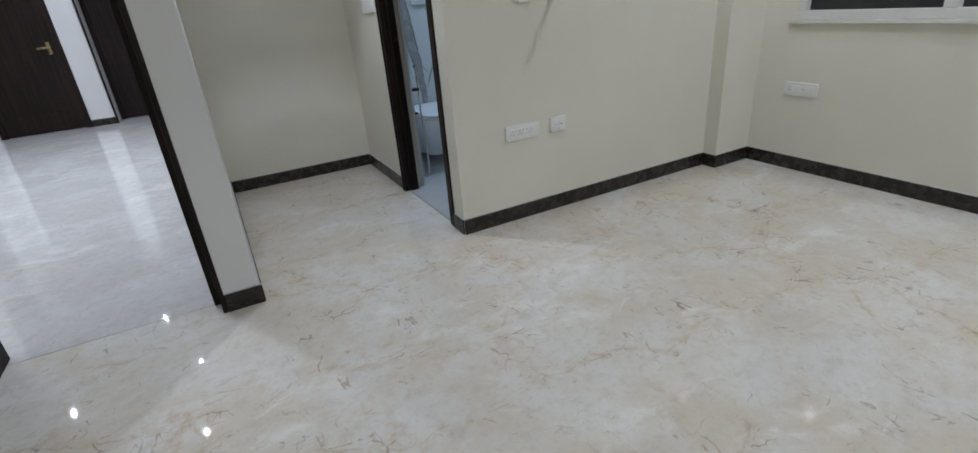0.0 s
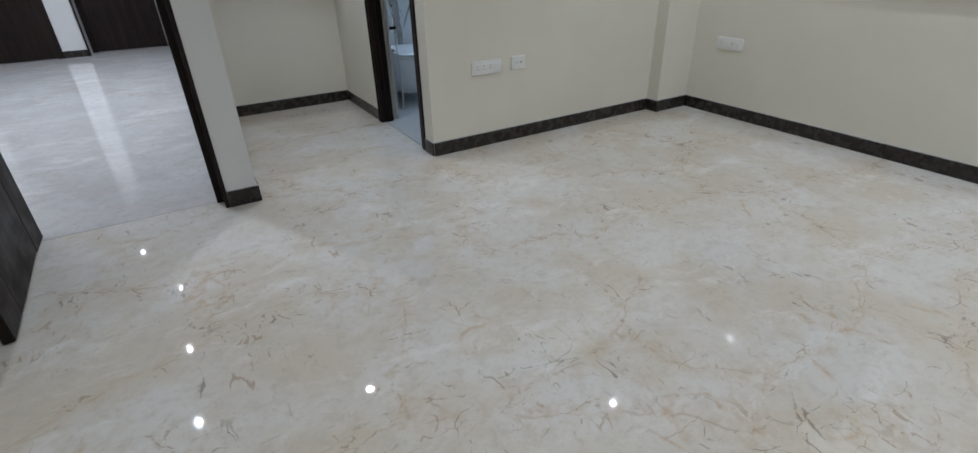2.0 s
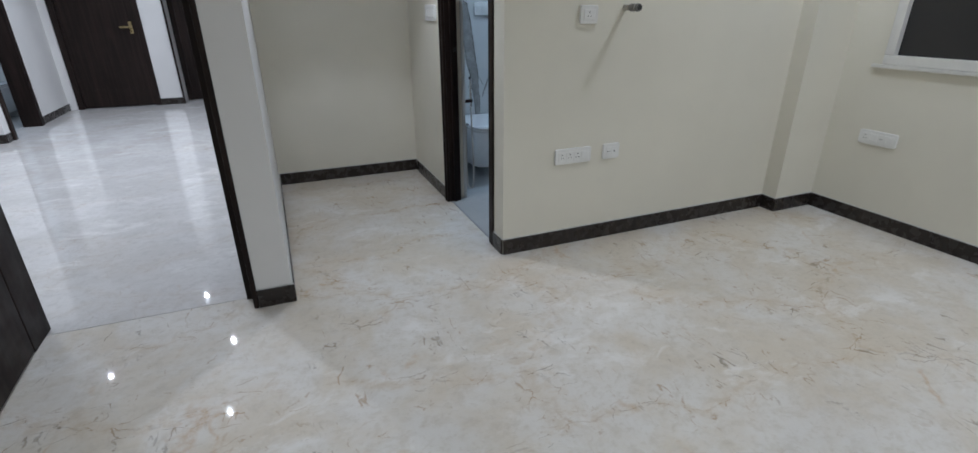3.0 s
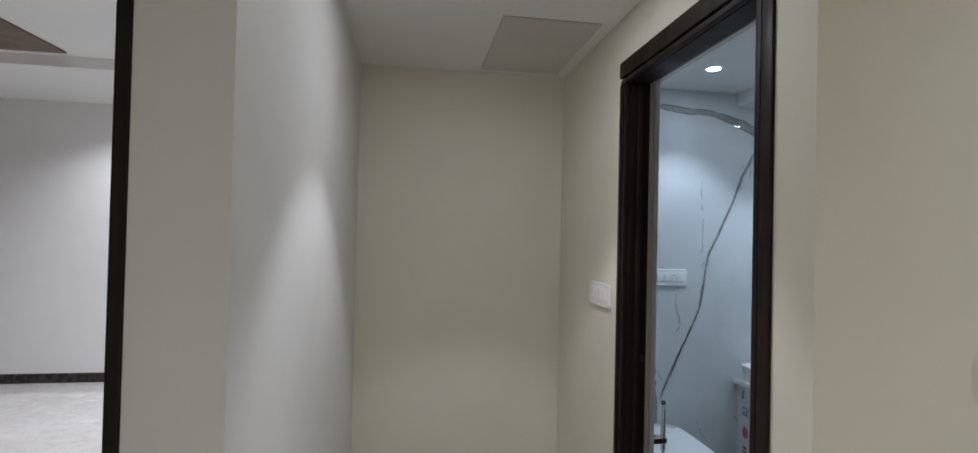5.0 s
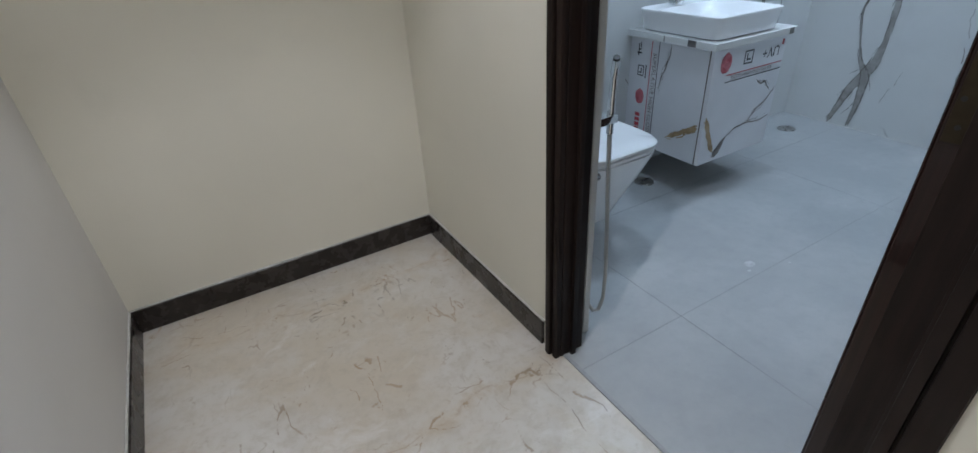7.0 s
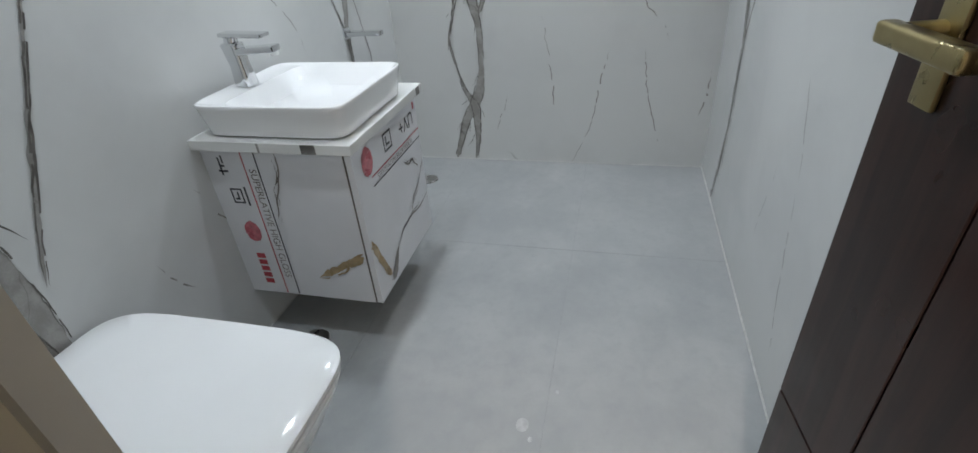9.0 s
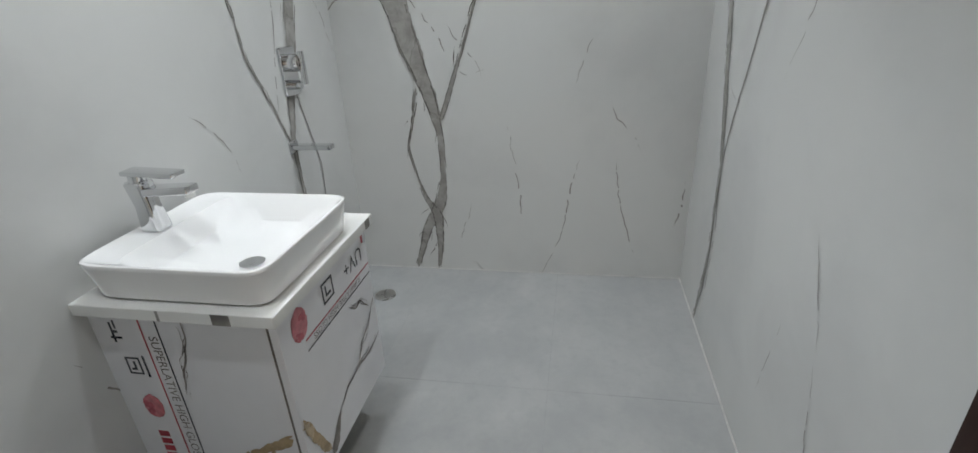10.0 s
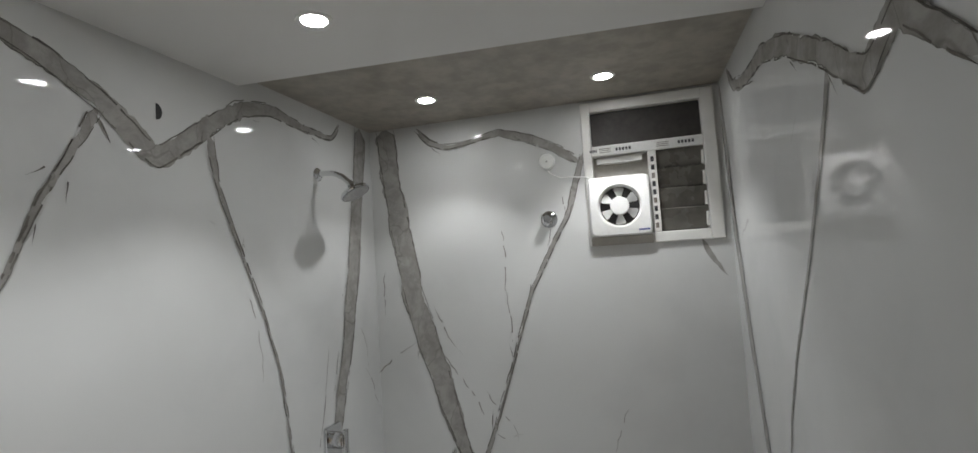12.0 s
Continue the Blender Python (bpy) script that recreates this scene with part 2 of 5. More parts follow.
BROWNCEIL = plain("taupe_stone_ceiling", (0.40, 0.36, 0.31), 0.45, vary=0.28, grain=14)
WHITE = plain("white_plastic", (0.82, 0.82, 0.80), 0.32, vary=0.04)
UPVC = plain("white_window_frame", (0.74, 0.73, 0.70), 0.35, vary=0.07, grain=12)
CERAMIC = plain("white_ceramic", (0.86, 0.86, 0.86), 0.06, vary=0.02, grain=4, coat=0.5)
BLACK = plain("black_plastic", (0.015, 0.015, 0.016), 0.45)
CHROME = chrome("polished_chrome")
STEEL = chrome("brushed_steel", (0.48, 0.47, 0.45), 0.28)
BRASS = chrome("antique_brass", (0.36, 0.29, 0.15), 0.30)
GLASS = glass("dark_night_glass")


# ---- building helpers ----
def box(bm, x0, x1, y0, y1, z0, z1):
    vs = [bm.verts.new(p) for p in ((x0, y0, z0), (x1, y0, z0), (x1, y1, z0), (x0, y1, z0), (x0, y0, z1), (x1, y0, z1), (x1, y1, z1), (x0, y1, z1))]
    for f in ((0, 3, 2, 1), (4, 5, 6, 7), (0, 1, 5, 4), (1, 2, 6, 5), (2, 3, 7, 6), (3, 0, 4, 7)):
        bm.faces.new([vs[i] for i in f])
    return vs


def boxes(*rows):
    bm = bmesh.new()
    for r in rows:
        box(bm, *r)
    return bm


def bevelled(bm, width, segments=2):
    bmesh.ops.bevel(bm, geom=list(bm.edges), offset=width, segments=segments, profile=0.6, affect="EDGES", clamp_overlap=True)
    return bm


def cyl(bm, a, b, r0, r1=None, n=20, caps=True):
    """A cylinder or cone from a to b."""
    r1 = r0 if r1 is None else r1
    a, b = Vector(a), Vector(b)
    q = (b - a).to_track_quat("Z", "Y")
    ring = []
    for p, r in ((a, r0), (b, r1)):
        ring.append([bm.verts.new(p + q @ Vector((r * math.cos(2 * math.pi * i / n), r * math.sin(2 * math.pi * i / n), 0))) for i in range(n)])
    for i in range(n):
        bm.faces.new((ring[0][i], ring[0][(i + 1) % n], ring[1][(i + 1) % n], ring[1][i]))
    if caps:
        bm.faces.new(list(reversed(ring[0])))
        bm.faces.new(ring[1])
    return bm


def tube(bm, pts, r, n=12):
    """A round tube through the points."""
    pts = [Vector(p) for p in pts]
    rings = []
    for i, p in enumerate(pts):
        d = pts[min(i + 1, len(pts) - 1)] - pts[max(i - 1, 0)]
        q = d.to_track_quat("Z", "Y")
        rr = r[i] if isinstance(r, (list, tuple)) else r
        rings.append([bm.verts.new(p + q @ Vector((rr * math.cos(2 * math.pi * k / n), rr * math.sin(2 * math.pi * k / n), 0))) for k in range(n)])
    for u, v in zip(rings, rings[1:]):
        best = min(range(n), key=lambda s: sum((u[k].co - v[(k + s) % n].co).length for k in range(n)))
        for k in range(n):
            bm.faces.new((u[k], u[(k + 1) % n], v[(k + 1 + best) % n], v[(k + best) % n]))
    bm.faces.new(list(reversed(rings[0])))
    bm.faces.new(rings[-1])
    return bm


def lathe(bm, profile, centre=(0, 0, 0), n=32, caps=True):
    """Turns (radius, height) pairs about z."""
    rings = []
    for r, h in profile:
        rings.append([bm.verts.new(Vector(centre) + Vector((max(r, 1e-4) * math.cos(2 * math.pi * i / n), max(r, 1e-4) * math.sin(2 * math.pi * i / n), h))) for i in range(n)])
    for u, v in zip(rings, rings[1:]):
        for i in range(n):
            bm.faces.new((u[i], u[(i + 1) % n], v[(i + 1) % n], v[i]))
    if caps:
        bm.faces.new(list(reversed(rings[0])))
        bm.faces.new(rings[-1])
    return bm


def mesh_object(name, bm, material, smooth=False):
    bmesh.ops.recalc_face_normals(bm, faces=list(bm.faces))
    me = bpy.data.meshes.new(name)
    bm.to_mesh(me)
    bm.free()
    me.materials.append(material)
    if smooth:
        me.polygons.foreach_set("use_smooth", [True] * len(me.polygons))
        me.set_sharp_from_angle(angle=radians(35))
    return new(name, me)


def part(name, bm, material, parent, label="", smooth=True):
    ob = mesh_object(name, bm, material, smooth)
    ob.parent = parent
    if label:
        tagged(ob, label)
    return ob


def structure(name, bm, material, label, category, smooth=False):
    return tagged(mesh_object(name, bm, material, smooth), label, category, kind="structure")


def thing(name, at, label, category, group="", kind=""):
    ob = new(name)
    ob.empty_display_size = 0.1
    ob.location = at
    return tagged(ob, label, category, group, kind)


def lamp(at, power, color, angle=105, blend=0.55, size=0.035):
    """The light that a recessed downlight throws."""
    data = bpy.data.lights.new("downlight", "SPOT")
    data.energy, data.color, data.spot_size, data.spot_blend, data.shadow_soft_size = power, color, radians(angle), blend, size
    ob = new("downlight_beam", data)
    ob.location = at
    return ob


# ---- the shell ----
H_ROOM, H_ALC, H_BATH, H_ENTRY, H_SHOWER = 2.60, 2.305, 2.210, 2.285, 2.245
FACE_Y = -0.06            # bedroom face of the entry wall
BACK_Y = 1.760            # alcove back wall
LEFT_X, PIER_X = -1.074, -1.222
END_X, SIDE_Y, BACK_TILE = 2.398, 0.280, 1.752

structure("wall_entry", boxes((-6.0, -2.085, FACE_Y, 0.09, 0, H_ROOM), (-2.085, PIER_X, FACE_Y, 0.09, 2.17, H_ROOM)), CREAM,
          "cream painted wall round the bedroom entry", "wall")
structure("wall_partition", boxes((PIER_X, LEFT_X, FACE_Y, 6.80, 0, H_ROOM)), OFFWHITE, "off-white painted partition ending as a pier", "wall")
structure("wall_alcove_back", boxes((LEFT_X, 2.62, BACK_Y, 1.96, 0, H_ROOM)), CREAM, "cream painted back wall of the alcove", "wall")
structure("wall_alcove_side", boxes((0, 0.12, 0, 0.120, 0, H_ROOM), (0, 0.12, 0.945, BACK_Y, 0, H_ROOM), (0, 0.12, 0.120, 0.945, 2.115, H_ROOM)), CREAM,
          "cream painted wall holding the bathroom door", "wall")
structure("wall_bedroom_north", boxes((0.12, 0.45, 0, 0.19, 0, H_ROOM), (0.45, 2.398, 0, 0.268, 0, H_ROOM)), CREAM,
          "cream painted bedroom wall with power sockets", "wall")
structure("wall_column", boxes((1.890, 2.222, -0.105, 0, 0, H_ROOM)), CREAM, "cream painted boxed column in the bedroom corner", "column")
structure("wall_bedroom_east", boxes((2.222, 2.45, -4.5, -1.98, 0, H_ROOM), (2.222, 2.45, -0.33, 0, 0, H_ROOM),
                                     (2.222, 2.45, -1.98, -0.33, 0, 0.93), (2.222, 2.45, -1.98, -0.33, 2.2, H_ROOM)), CREAM,
          "cream painted bedroom wall below the window", "wall")
structure("wall_bedroom_south", boxes((-2.35, 2.45, -4.7, -4.5, 0, H_ROOM)), CREAM, "plain cream bedroom wall", "wall")
structure("wall_bedroom_west", boxes((-2.35, -2.2, -4.5, FACE_Y, 0, H_ROOM)), CREAM, "plain cream bedroom wall", "wall")
structure("wall_alcove_header", boxes((LEFT_X, 0, FACE_Y, 0, H_ALC, H_ROOM)), CREAM, "cream painted bulkhead over the alcove", "wall")

structure("floor_bedroom", boxes((-2.35, 2.45, -4.7, 0.045, -0.1, 0), (LEFT_X, 0.02, 0.045, BACK_Y, -0.1, 0)), BEIGE, "polished cream marble floor with brown veins", "floor")
structure("floor_hall", boxes((-6.0, PIER_X, 0.052, 6.8, -0.1, -0.001)), HALLSTONE, "polished pale marble hall floor", "floor")
structure("ceiling_bedroom", boxes((-2.35, 2.45, -4.7, FACE_Y, H_ROOM, H_ROOM + 0.1)), CEIL, "white bedroom ceiling", "ceiling")
structure("ceiling_alcove", boxes((LEFT_X, 0, 0, BACK_Y, H_ALC, H_ALC + 0.05)), CEIL, "white lowered alcove ceiling", "ceiling")
structure("ceiling_hall", boxes((-6.0, PIER_X, 3.15, 6.8, H_ROOM - 0.02, H_ROOM + 0.1), (-6.0, PIER_X, 0.09, 3.15, H_ROOM + 0.06, H_ROOM + 0.1)), CEIL, "white stepped hall ceiling", "ceiling")
structure("ceiling_panel_hall", boxes((-5.6, -3.22, 1.2, 3.05, H_ROOM + 0.045, H_ROOM + 0.059)), plain("brown_ceiling_panel", (0.16, 0.10, 0.075), 0.4, vary=0.2, grain=20), "brown veneer panel in the hall ceiling tray", "ceiling")

# bathroom
structure("wall_bath_end", boxes((END_X, 2.62, 0, 0.31, 0, H_ROOM), (END_X, 2.62, 0.80, BACK_Y, 0, H_ROOM),
                                 (END_X, 2.62, 0.31, 0.80, 0, 1.675), (END_X, 2.62, 0.31, 0.80, 2.24, H_ROOM)), SLAB,
          "white veined porcelain end wall with a high window", "wall")
structure("wall_bath_back", boxes((0.14, END_X, BACK_TILE, BACK_Y, 0, H_ROOM)), SLAB, "white veined porcelain wall behind the basin", "wall")
structure("wall_bath_side", boxes((0.45, END_X, 0.268, SIDE_Y, 0, H_ROOM)), SLAB, "white veined porcelain side wall", "wall")
structure("wall_bath_door_side", boxes((0.12, 0.14, 0.935, BACK_Y, 0, H_ROOM), (0.12, 0.14, 0.19, 0.935, 2.05, H_ROOM)), SLAB, "white porcelain wall beside the bathroom door", "wall")
structure("floor_bath", boxes((0.02, END_X, 0, BACK_Y, -0.1, 0.0003)), GROUT, "grey grout bed under the bathroom tiles", "floor")
bm = boxes((1.03, 1.60, 0.19, BACK_Y, H_BATH, H_BATH + 0.12))
for v in bm.verts:
    if v.co.x > 1.5 and v.co.y < 1:
        v.co.x = 1.715
box(bm, 0.12, 1.03, 0.19, BACK_Y, H_ENTRY, H_BATH + 0.12)
structure("ceiling_bath", bm, CEIL, "white stepped bathroom ceiling", "ceiling")
structure("ceiling_shower", boxes((1.55, END_X, 0.19, BACK_Y, H_SHOWER, H_SHOWER + 0.07)), BROWNCEIL, "taupe stone ceiling over the shower", "ceiling")

# hall beyond the entry
structure("wall_hall_far", boxes((-6.0, -3.48, 6.30, 6.5, 0, H_ROOM), (-2.50, -2.232, 6.30, 6.5, 0, H_ROOM), (-3.48, -2.50, 6.30, 6.5, 2.15, H_ROOM),
                                 (-2.23, PIER_X, 6.67, 6.8, 0, H_ROOM), (-2.23, -2.20, 6.30, 6.67, 0, H_ROOM)), PALE, "pale painted hall wall", "wall")
structure("wall_hall_corner", boxes((-6.0, -3.73, 4.30, 4.45, 0, H_ROOM), (-3.73, -3.58, 4.30, 4.45, 0, H_ROOM), (-3.73, -3.58, 5.27, 6.30, 0, H_ROOM),
                                    (-3.73, -3.58, 4.45, 5.27, 2.12, H_ROOM)), PALE, "pale painted hall corner with a bathroom doorway", "wall")
structure("wall_hall_west", boxes((-6.2, -6.0, 0.09, 6.8, 0, H_ROOM)), PALE, "plain pale hall wall", "wall")

# ---- downlights ----
def downlight(x, y, z, power, color, strength, label, group, angle=105, blend=0.6, r=0.034):
    t = thing("ceiling_downlight", (x, y, z), label, "light", group)
    part("trim_ring", lathe(bmesh.new(), ((r, 0.0), (r, -0.004), (r + 0.011, -0.004), (r + 0.013, -0.001), (r + 0.013, 0.0)), n=28, caps=False), WHITE, t)
    key = "lit_" + group.split()[0] + "_diffuser"
    part("diffuser", lathe(bmesh.new(), ((0.001, -0.003), (r, -0.003), (r, 0.0), (0.001, 0.0)), n=28), bpy.data.materials.get(key) or glow(key, color, strength), t, "glowing white diffuser")
    lamp((x, y, z - 0.02), power, color, angle, blend, 0.008)
    return t


for x, y, z, watts in ((0.645, 1.385, H_ENTRY, 20), (1.337, 1.297, H_BATH, 19), (2.085, 1.336, H_SHOWER, 12), (2.123, 0.69, H_SHOWER, 18)):
    downlight(x, y, z, watts, COOL, 165, "small round recessed lit downlight, bluish white", "bathroom downlights", 100, 0.55, 0.030)
downlight(-0.535, 0.62, H_ALC, 27, ALCOVE, 420, "small round recessed lit downlight in the alcove", "alcove downlights", 82, 0.35, 0.030)
for x, y in ((1.39, -0.5), (1.81, -1.95), (-1.2, -1.9), (0.2, -3.4), (1.8, -3.4), (-1.2, -3.4)):
    downlight(x, y, H_ROOM, 33 if x > -1 else 24, WARM, 220, "small round recessed lit downlight, warm white", "bedroom downlights", 140, 0.7, 0.020)
# unseen fixture, added to brighten the hall bathroom; its place is guessed
downlight(-4.2, 5.4, 2.30, 16, COOL, 75, "unseen downlight added to light the hall bathroom", "bathroom downlights", 130, 0.6, 0.030)
for x, y in ((-1.95, 3.85), (-1.95, 2.6), (-1.955, 1.43), (-2.36, 5.2), (-3.2, 3.64), (-3.2, 2.2)):
    downlight(x, y, H_ROOM - 0.02 if y > 3.15 else H_ROOM + 0.06, 54, HALL, 200, "small round recessed lit downlight, white", "hall downlights", 140, 0.7, 0.020)

# ---- shared shapes ----
def ring(cx, cy, hx, hy, z, p=5.0, n=44):
    """A rounded rectangle, as a list of points."""
    out = []
    for i in range(n):
        a = 2 * math.pi * i / n
        c, s = math.cos(a), math.sin(a)
        out.append(Vector((cx + hx * math.copysign(abs(c) ** (2 / p), c), cy + hy * math.copysign(abs(s) ** (2 / p), s), z)))
    return out


def loft(rings, caps=(True, True)):
    bm = bmesh.new()
    rows = [[bm.verts.new(v) for v in r] for r in rings]
    n = len(rows[0])
    for u, v in zip(rows, rows[1:]):
        for i in range(n):
            bm.faces.new((u[i], u[(i + 1) % n], v[(i + 1) % n], v[i]))
    if caps[0]:
        bm.faces.new(list(reversed(rows[0])))
    if caps[1]:
        bm.faces.new(rows[-1])
    return bm


def moved(bm, m):
    bmesh.ops.transform(bm, matrix=m, verts=list(bm.verts))
    return bm


def ribbon(points, widths, place, rough=0.35, step=0.010, seed=1):
    """A ragged streak along a bent line; place() sets the flat point (u, v) on its wall."""
    pts = [Vector((u, v, 0)) for u, v in points]
    w = list(widths) if isinstance(widths, (list, tuple)) else [widths] * len(pts)
    line, wide = [], []
    for i in range(len(pts) - 1):
        k = max(2, int((pts[i + 1] - pts[i]).length / step))
        for j in range(k):
            line.append(pts[i].lerp(pts[i + 1], j / k))
            wide.append(w[i] + (w[i + 1] - w[i]) * j / k)
    line.append(pts[-1])
    wide.append(w[-1])
    for _ in range(6):
        line = [line[0]] + [(line[i - 1] + line[i] * 2 + line[i + 1]) / 4 for i in range(1, len(line) - 1)] + [line[-1]]
    bm = bmesh.new()
    uv = bm.loops.layers.uv.new("across")

    def wob(s, f, k):
        return noise.noise(Vector((s * f, seed * 3.7 + k * 11.3, k)))

    prev, s = None, 0.0
    for i, p in enumerate(line):
        s += (p - line[max(i - 1, 0)]).length
        d = (line[min(i + 1, len(line) - 1)] - line[max(i - 1, 0)]).normalized()
        side = Vector((-d.y, d.x, 0))
        drift = wob(s, 7, 1) * (0.004 + wide[i] * 0.10) + wob(s, 30, 2) * (0.009 if rough > 0.85 else 0.0036)
        a, b = (wide[i] * 0.5 * max(0.12, 1 + rough * (0.9 * wob(s, 6, k) + 0.35 * wob(s, 38, k + 1) + 0.45 * wob(s, 110, k + 2))) for k in (3, 7))
        end = min(1.0, min(i, len(line) - 1 - i) / 4 + 0.1)
        row = (bm.verts.new(place(*(p + side * (drift + a * end)).xy)), bm.verts.new(place(*(p + side * (drift - b * end)).xy)))
        if prev and not (rough >= 0.7 and wob(s, 26, 15) < -0.17):
            f = bm.faces.new((prev[0], prev[1], row[1], row[0]))
            for loop, across in zip(f.loops, (0, 1, 1, 0)):
                loop[uv].uv = (across, s)
        prev = row
    return bm


def lettering(text, size, m, material, parent, name="lettering"):
    """Printed words as a flat mesh."""
    curve = bpy.data.curves.new(name, "FONT")
    curve.body, curve.size, curve.align_x = text, size, "CENTER"
    tmp = new("tmp_text", curve)
    bpy.context.view_layer.update()
    me = bpy.data.meshes.new_from_object(tmp.evaluated_get(bpy.context.evaluated_depsgraph_get()))
    bpy.data.objects.remove(tmp)
    me.transform(m)
    me.materials.clear()
    me.materials.append(material)
    ob = new(name, me)
    ob.parent = parent
    return ob


def rounded_plate(hx, hz, depth, r=0.006):
    """A plate in x and z whose front is at y = -depth and back at y = 0."""
    bm = loft([[Vector((v.x, y, v.y)) for v in ring(0, 0, hx - i, hz - i, 0, 12, 40)] for y, i in ((0, 0), (-depth * 0.6, 0), (-depth, 0.0025))])
    return bm


# ---- skirting ----
def skirting(x0, y0, x1, y1, inward):
    """Stone skirting pieces from one floor point to another; inward: the way to the room."""
    a, b, n = Vector((x0, y0)), Vector((x1, y1)), Vector(inward)
    length = (b - a).length
    d = (b - a) / length
    t = thing("baseboard", (0, 0, 0), "dark polished stone skirting with pale veins along the wall foot", "skirting", kind="structure")
    count = max(1, round(length / 0.75))
    for i in range(count):
        p, q = a + d * (length * i / count + 0.0008), a + d * (length * (i + 1) / count - 0.0008)
        o = n * 0.011
        lo, hi = Vector((min(p.x, q.x, p.x + o.x, q.x + o.x), min(p.y, q.y, p.y + o.y, q.y + o.y))), Vector((max(p.x, q.x, p.x + o.x, q.x + o.x), max(p.y, q.y, p.y + o.y, q.y + o.y)))
        bm = boxes((lo.x, hi.x, lo.y, hi.y, 0.0005, 0.087))
        part("skirting_piece", bevelled(bm, 0.0015, 1), SKIRT, t, smooth=False)
    o = n * 0.006
    xs, ys = sorted((a.x, b.x, a.x + o.x, b.x + o.x)), sorted((a.y, b.y, a.y + o.y, b.y + o.y))
    part("caulk_line", boxes((xs[0], xs[-1], ys[0], ys[-1], 0.087, 0.0905)), PALEGROUT, t, "thin white caulk line")
    return t


skirting(0.0, 0.0, 1.890, 0.0, (0, -1))
skirting(1.890, -0.012, 1.890, -0.105, (-1, 0))
skirting(1.879, -0.105, 2.222, -0.105, (0, -1))
skirting(2.222, -0.117, 2.222, -4.5, (-1, 0))
skirting(0.0, 0.0, 0.0, 0.119, (-1, 0))
skirting(0.0, 0.969, 0.0, BACK_Y - 0.011, (-1, 0))
skirting(LEFT_X, BACK_Y, 0.0, BACK_Y, (0, -1))
skirting(LEFT_X, FACE_Y, LEFT_X, BACK_Y - 0.011, (1, 0))
skirting(PIER_X, FACE_Y, LEFT_X + 0.011, FACE_Y, (0, -1))
skirting(-6.0, 4.30, -3.58, 4.30, (0, -1))
skirting(-3.58, 4.289, -3.58, 4.43, (1, 0))
skirting(-3.58, 5.27, -3.58, 6.30, (1, 0))
skirting(-2.50, 6.30, -2.222, 6.30, (0, -1))
skirting(PIER_X, 0.10, PIER_X, 6.60, (-1, 0))


# ---- doors ----
door_1 = thing("door_1", (0, 0.54, 0), "dark stained wooden bathroom door frame with stepped moulding", "door frame", kind="structure")
door_1.location = (0, 0, 0)
for y0, y1, s in ((0.896, 0.941, 1), (0.120, 0.182, -1)):
    inner, outer = (y0, y1) if s > 0 else (y1, y0)
    proud = 0.022 if s > 0 else 0.009
    part("jamb", bevelled(boxes((0.004, 0.082, y0, y1, 0, 2.03)), 0.003), WOOD, door_1, smooth=False)
    part("moulding", bevelled(boxes((-proud * 0.7, 0.003, min(inner, inner + s * 0.020), max(inner, inner + s * 0.020), 0, 2.03)), 0.005, 2), WOOD, door_1)
    part("moulding", bevelled(boxes((-proud, 0.003, min(inner + s * 0.024, outer), max(inner + s * 0.024, outer), 0, 2.03)), 0.006, 2), WOOD, door_1)
    part("door_stop", bevelled(boxes((0.034, 0.050, min(inner, inner - s * 0.012), max(inner, inner - s * 0.012), 0, 2.03)), 0.002), WOOD, door_1)
part("door_head", bevelled(boxes((0.004, 0.082, 0.120, 0.945, 2.03, 2.115)), 0.003), WOOD, door_1, smooth=False)
part("moulding", bevelled(boxes((-0.016, 0.003, 0.120, 0.945, 2.031, 2.050)), 0.005), WOOD, door_1)
part("moulding", bevelled(boxes((-0.022, 0.003, 0.120, 0.945, 2.054, 2.115)), 0.006), WOOD, door_1)
part("hinge_stile", bevelled(boxes((0.083, 0.104, 0.150, 0.256, 0, 2.03)), 0.004, 2), WOOD, door_1, smooth=False)
strike = part("strike_plate", bevelled(boxes((0.056, 0.080, 0.9015, 0.9028, 0.93, 1.09)), 0.0004, 1), BRASS, door_1, "brass strike plate")
part("keeper", bevelled(boxes((0.058, 0.076, 0.893, 0.9012, 0.985, 1.010)), 0.002), BLACK, strike)


def leaf_panel(name, parent, width, height, thick, material, grooves_x, grooves_z):
    """A door leaf along +x from its hinge, front face at y = 0, built of panels parted by grooves."""
    core = part(name, bevelled(boxes((0, width, -thick, -0.004, 0, height)), 0.002, 1), material, parent, smooth=False)
    xs, zs = [0, *grooves_x, width], [0, *grooves_z, height]
    for xa, xb in zip(xs, xs[1:]):
        for za, zb in zip(zs, zs[1:]):
            part("panel", bevelled(boxes((xa + 0.002, xb - 0.002, -0.004, 0, za + 0.002, zb - 0.002)), 0.0015, 1), material, core, smooth=False)
    return core


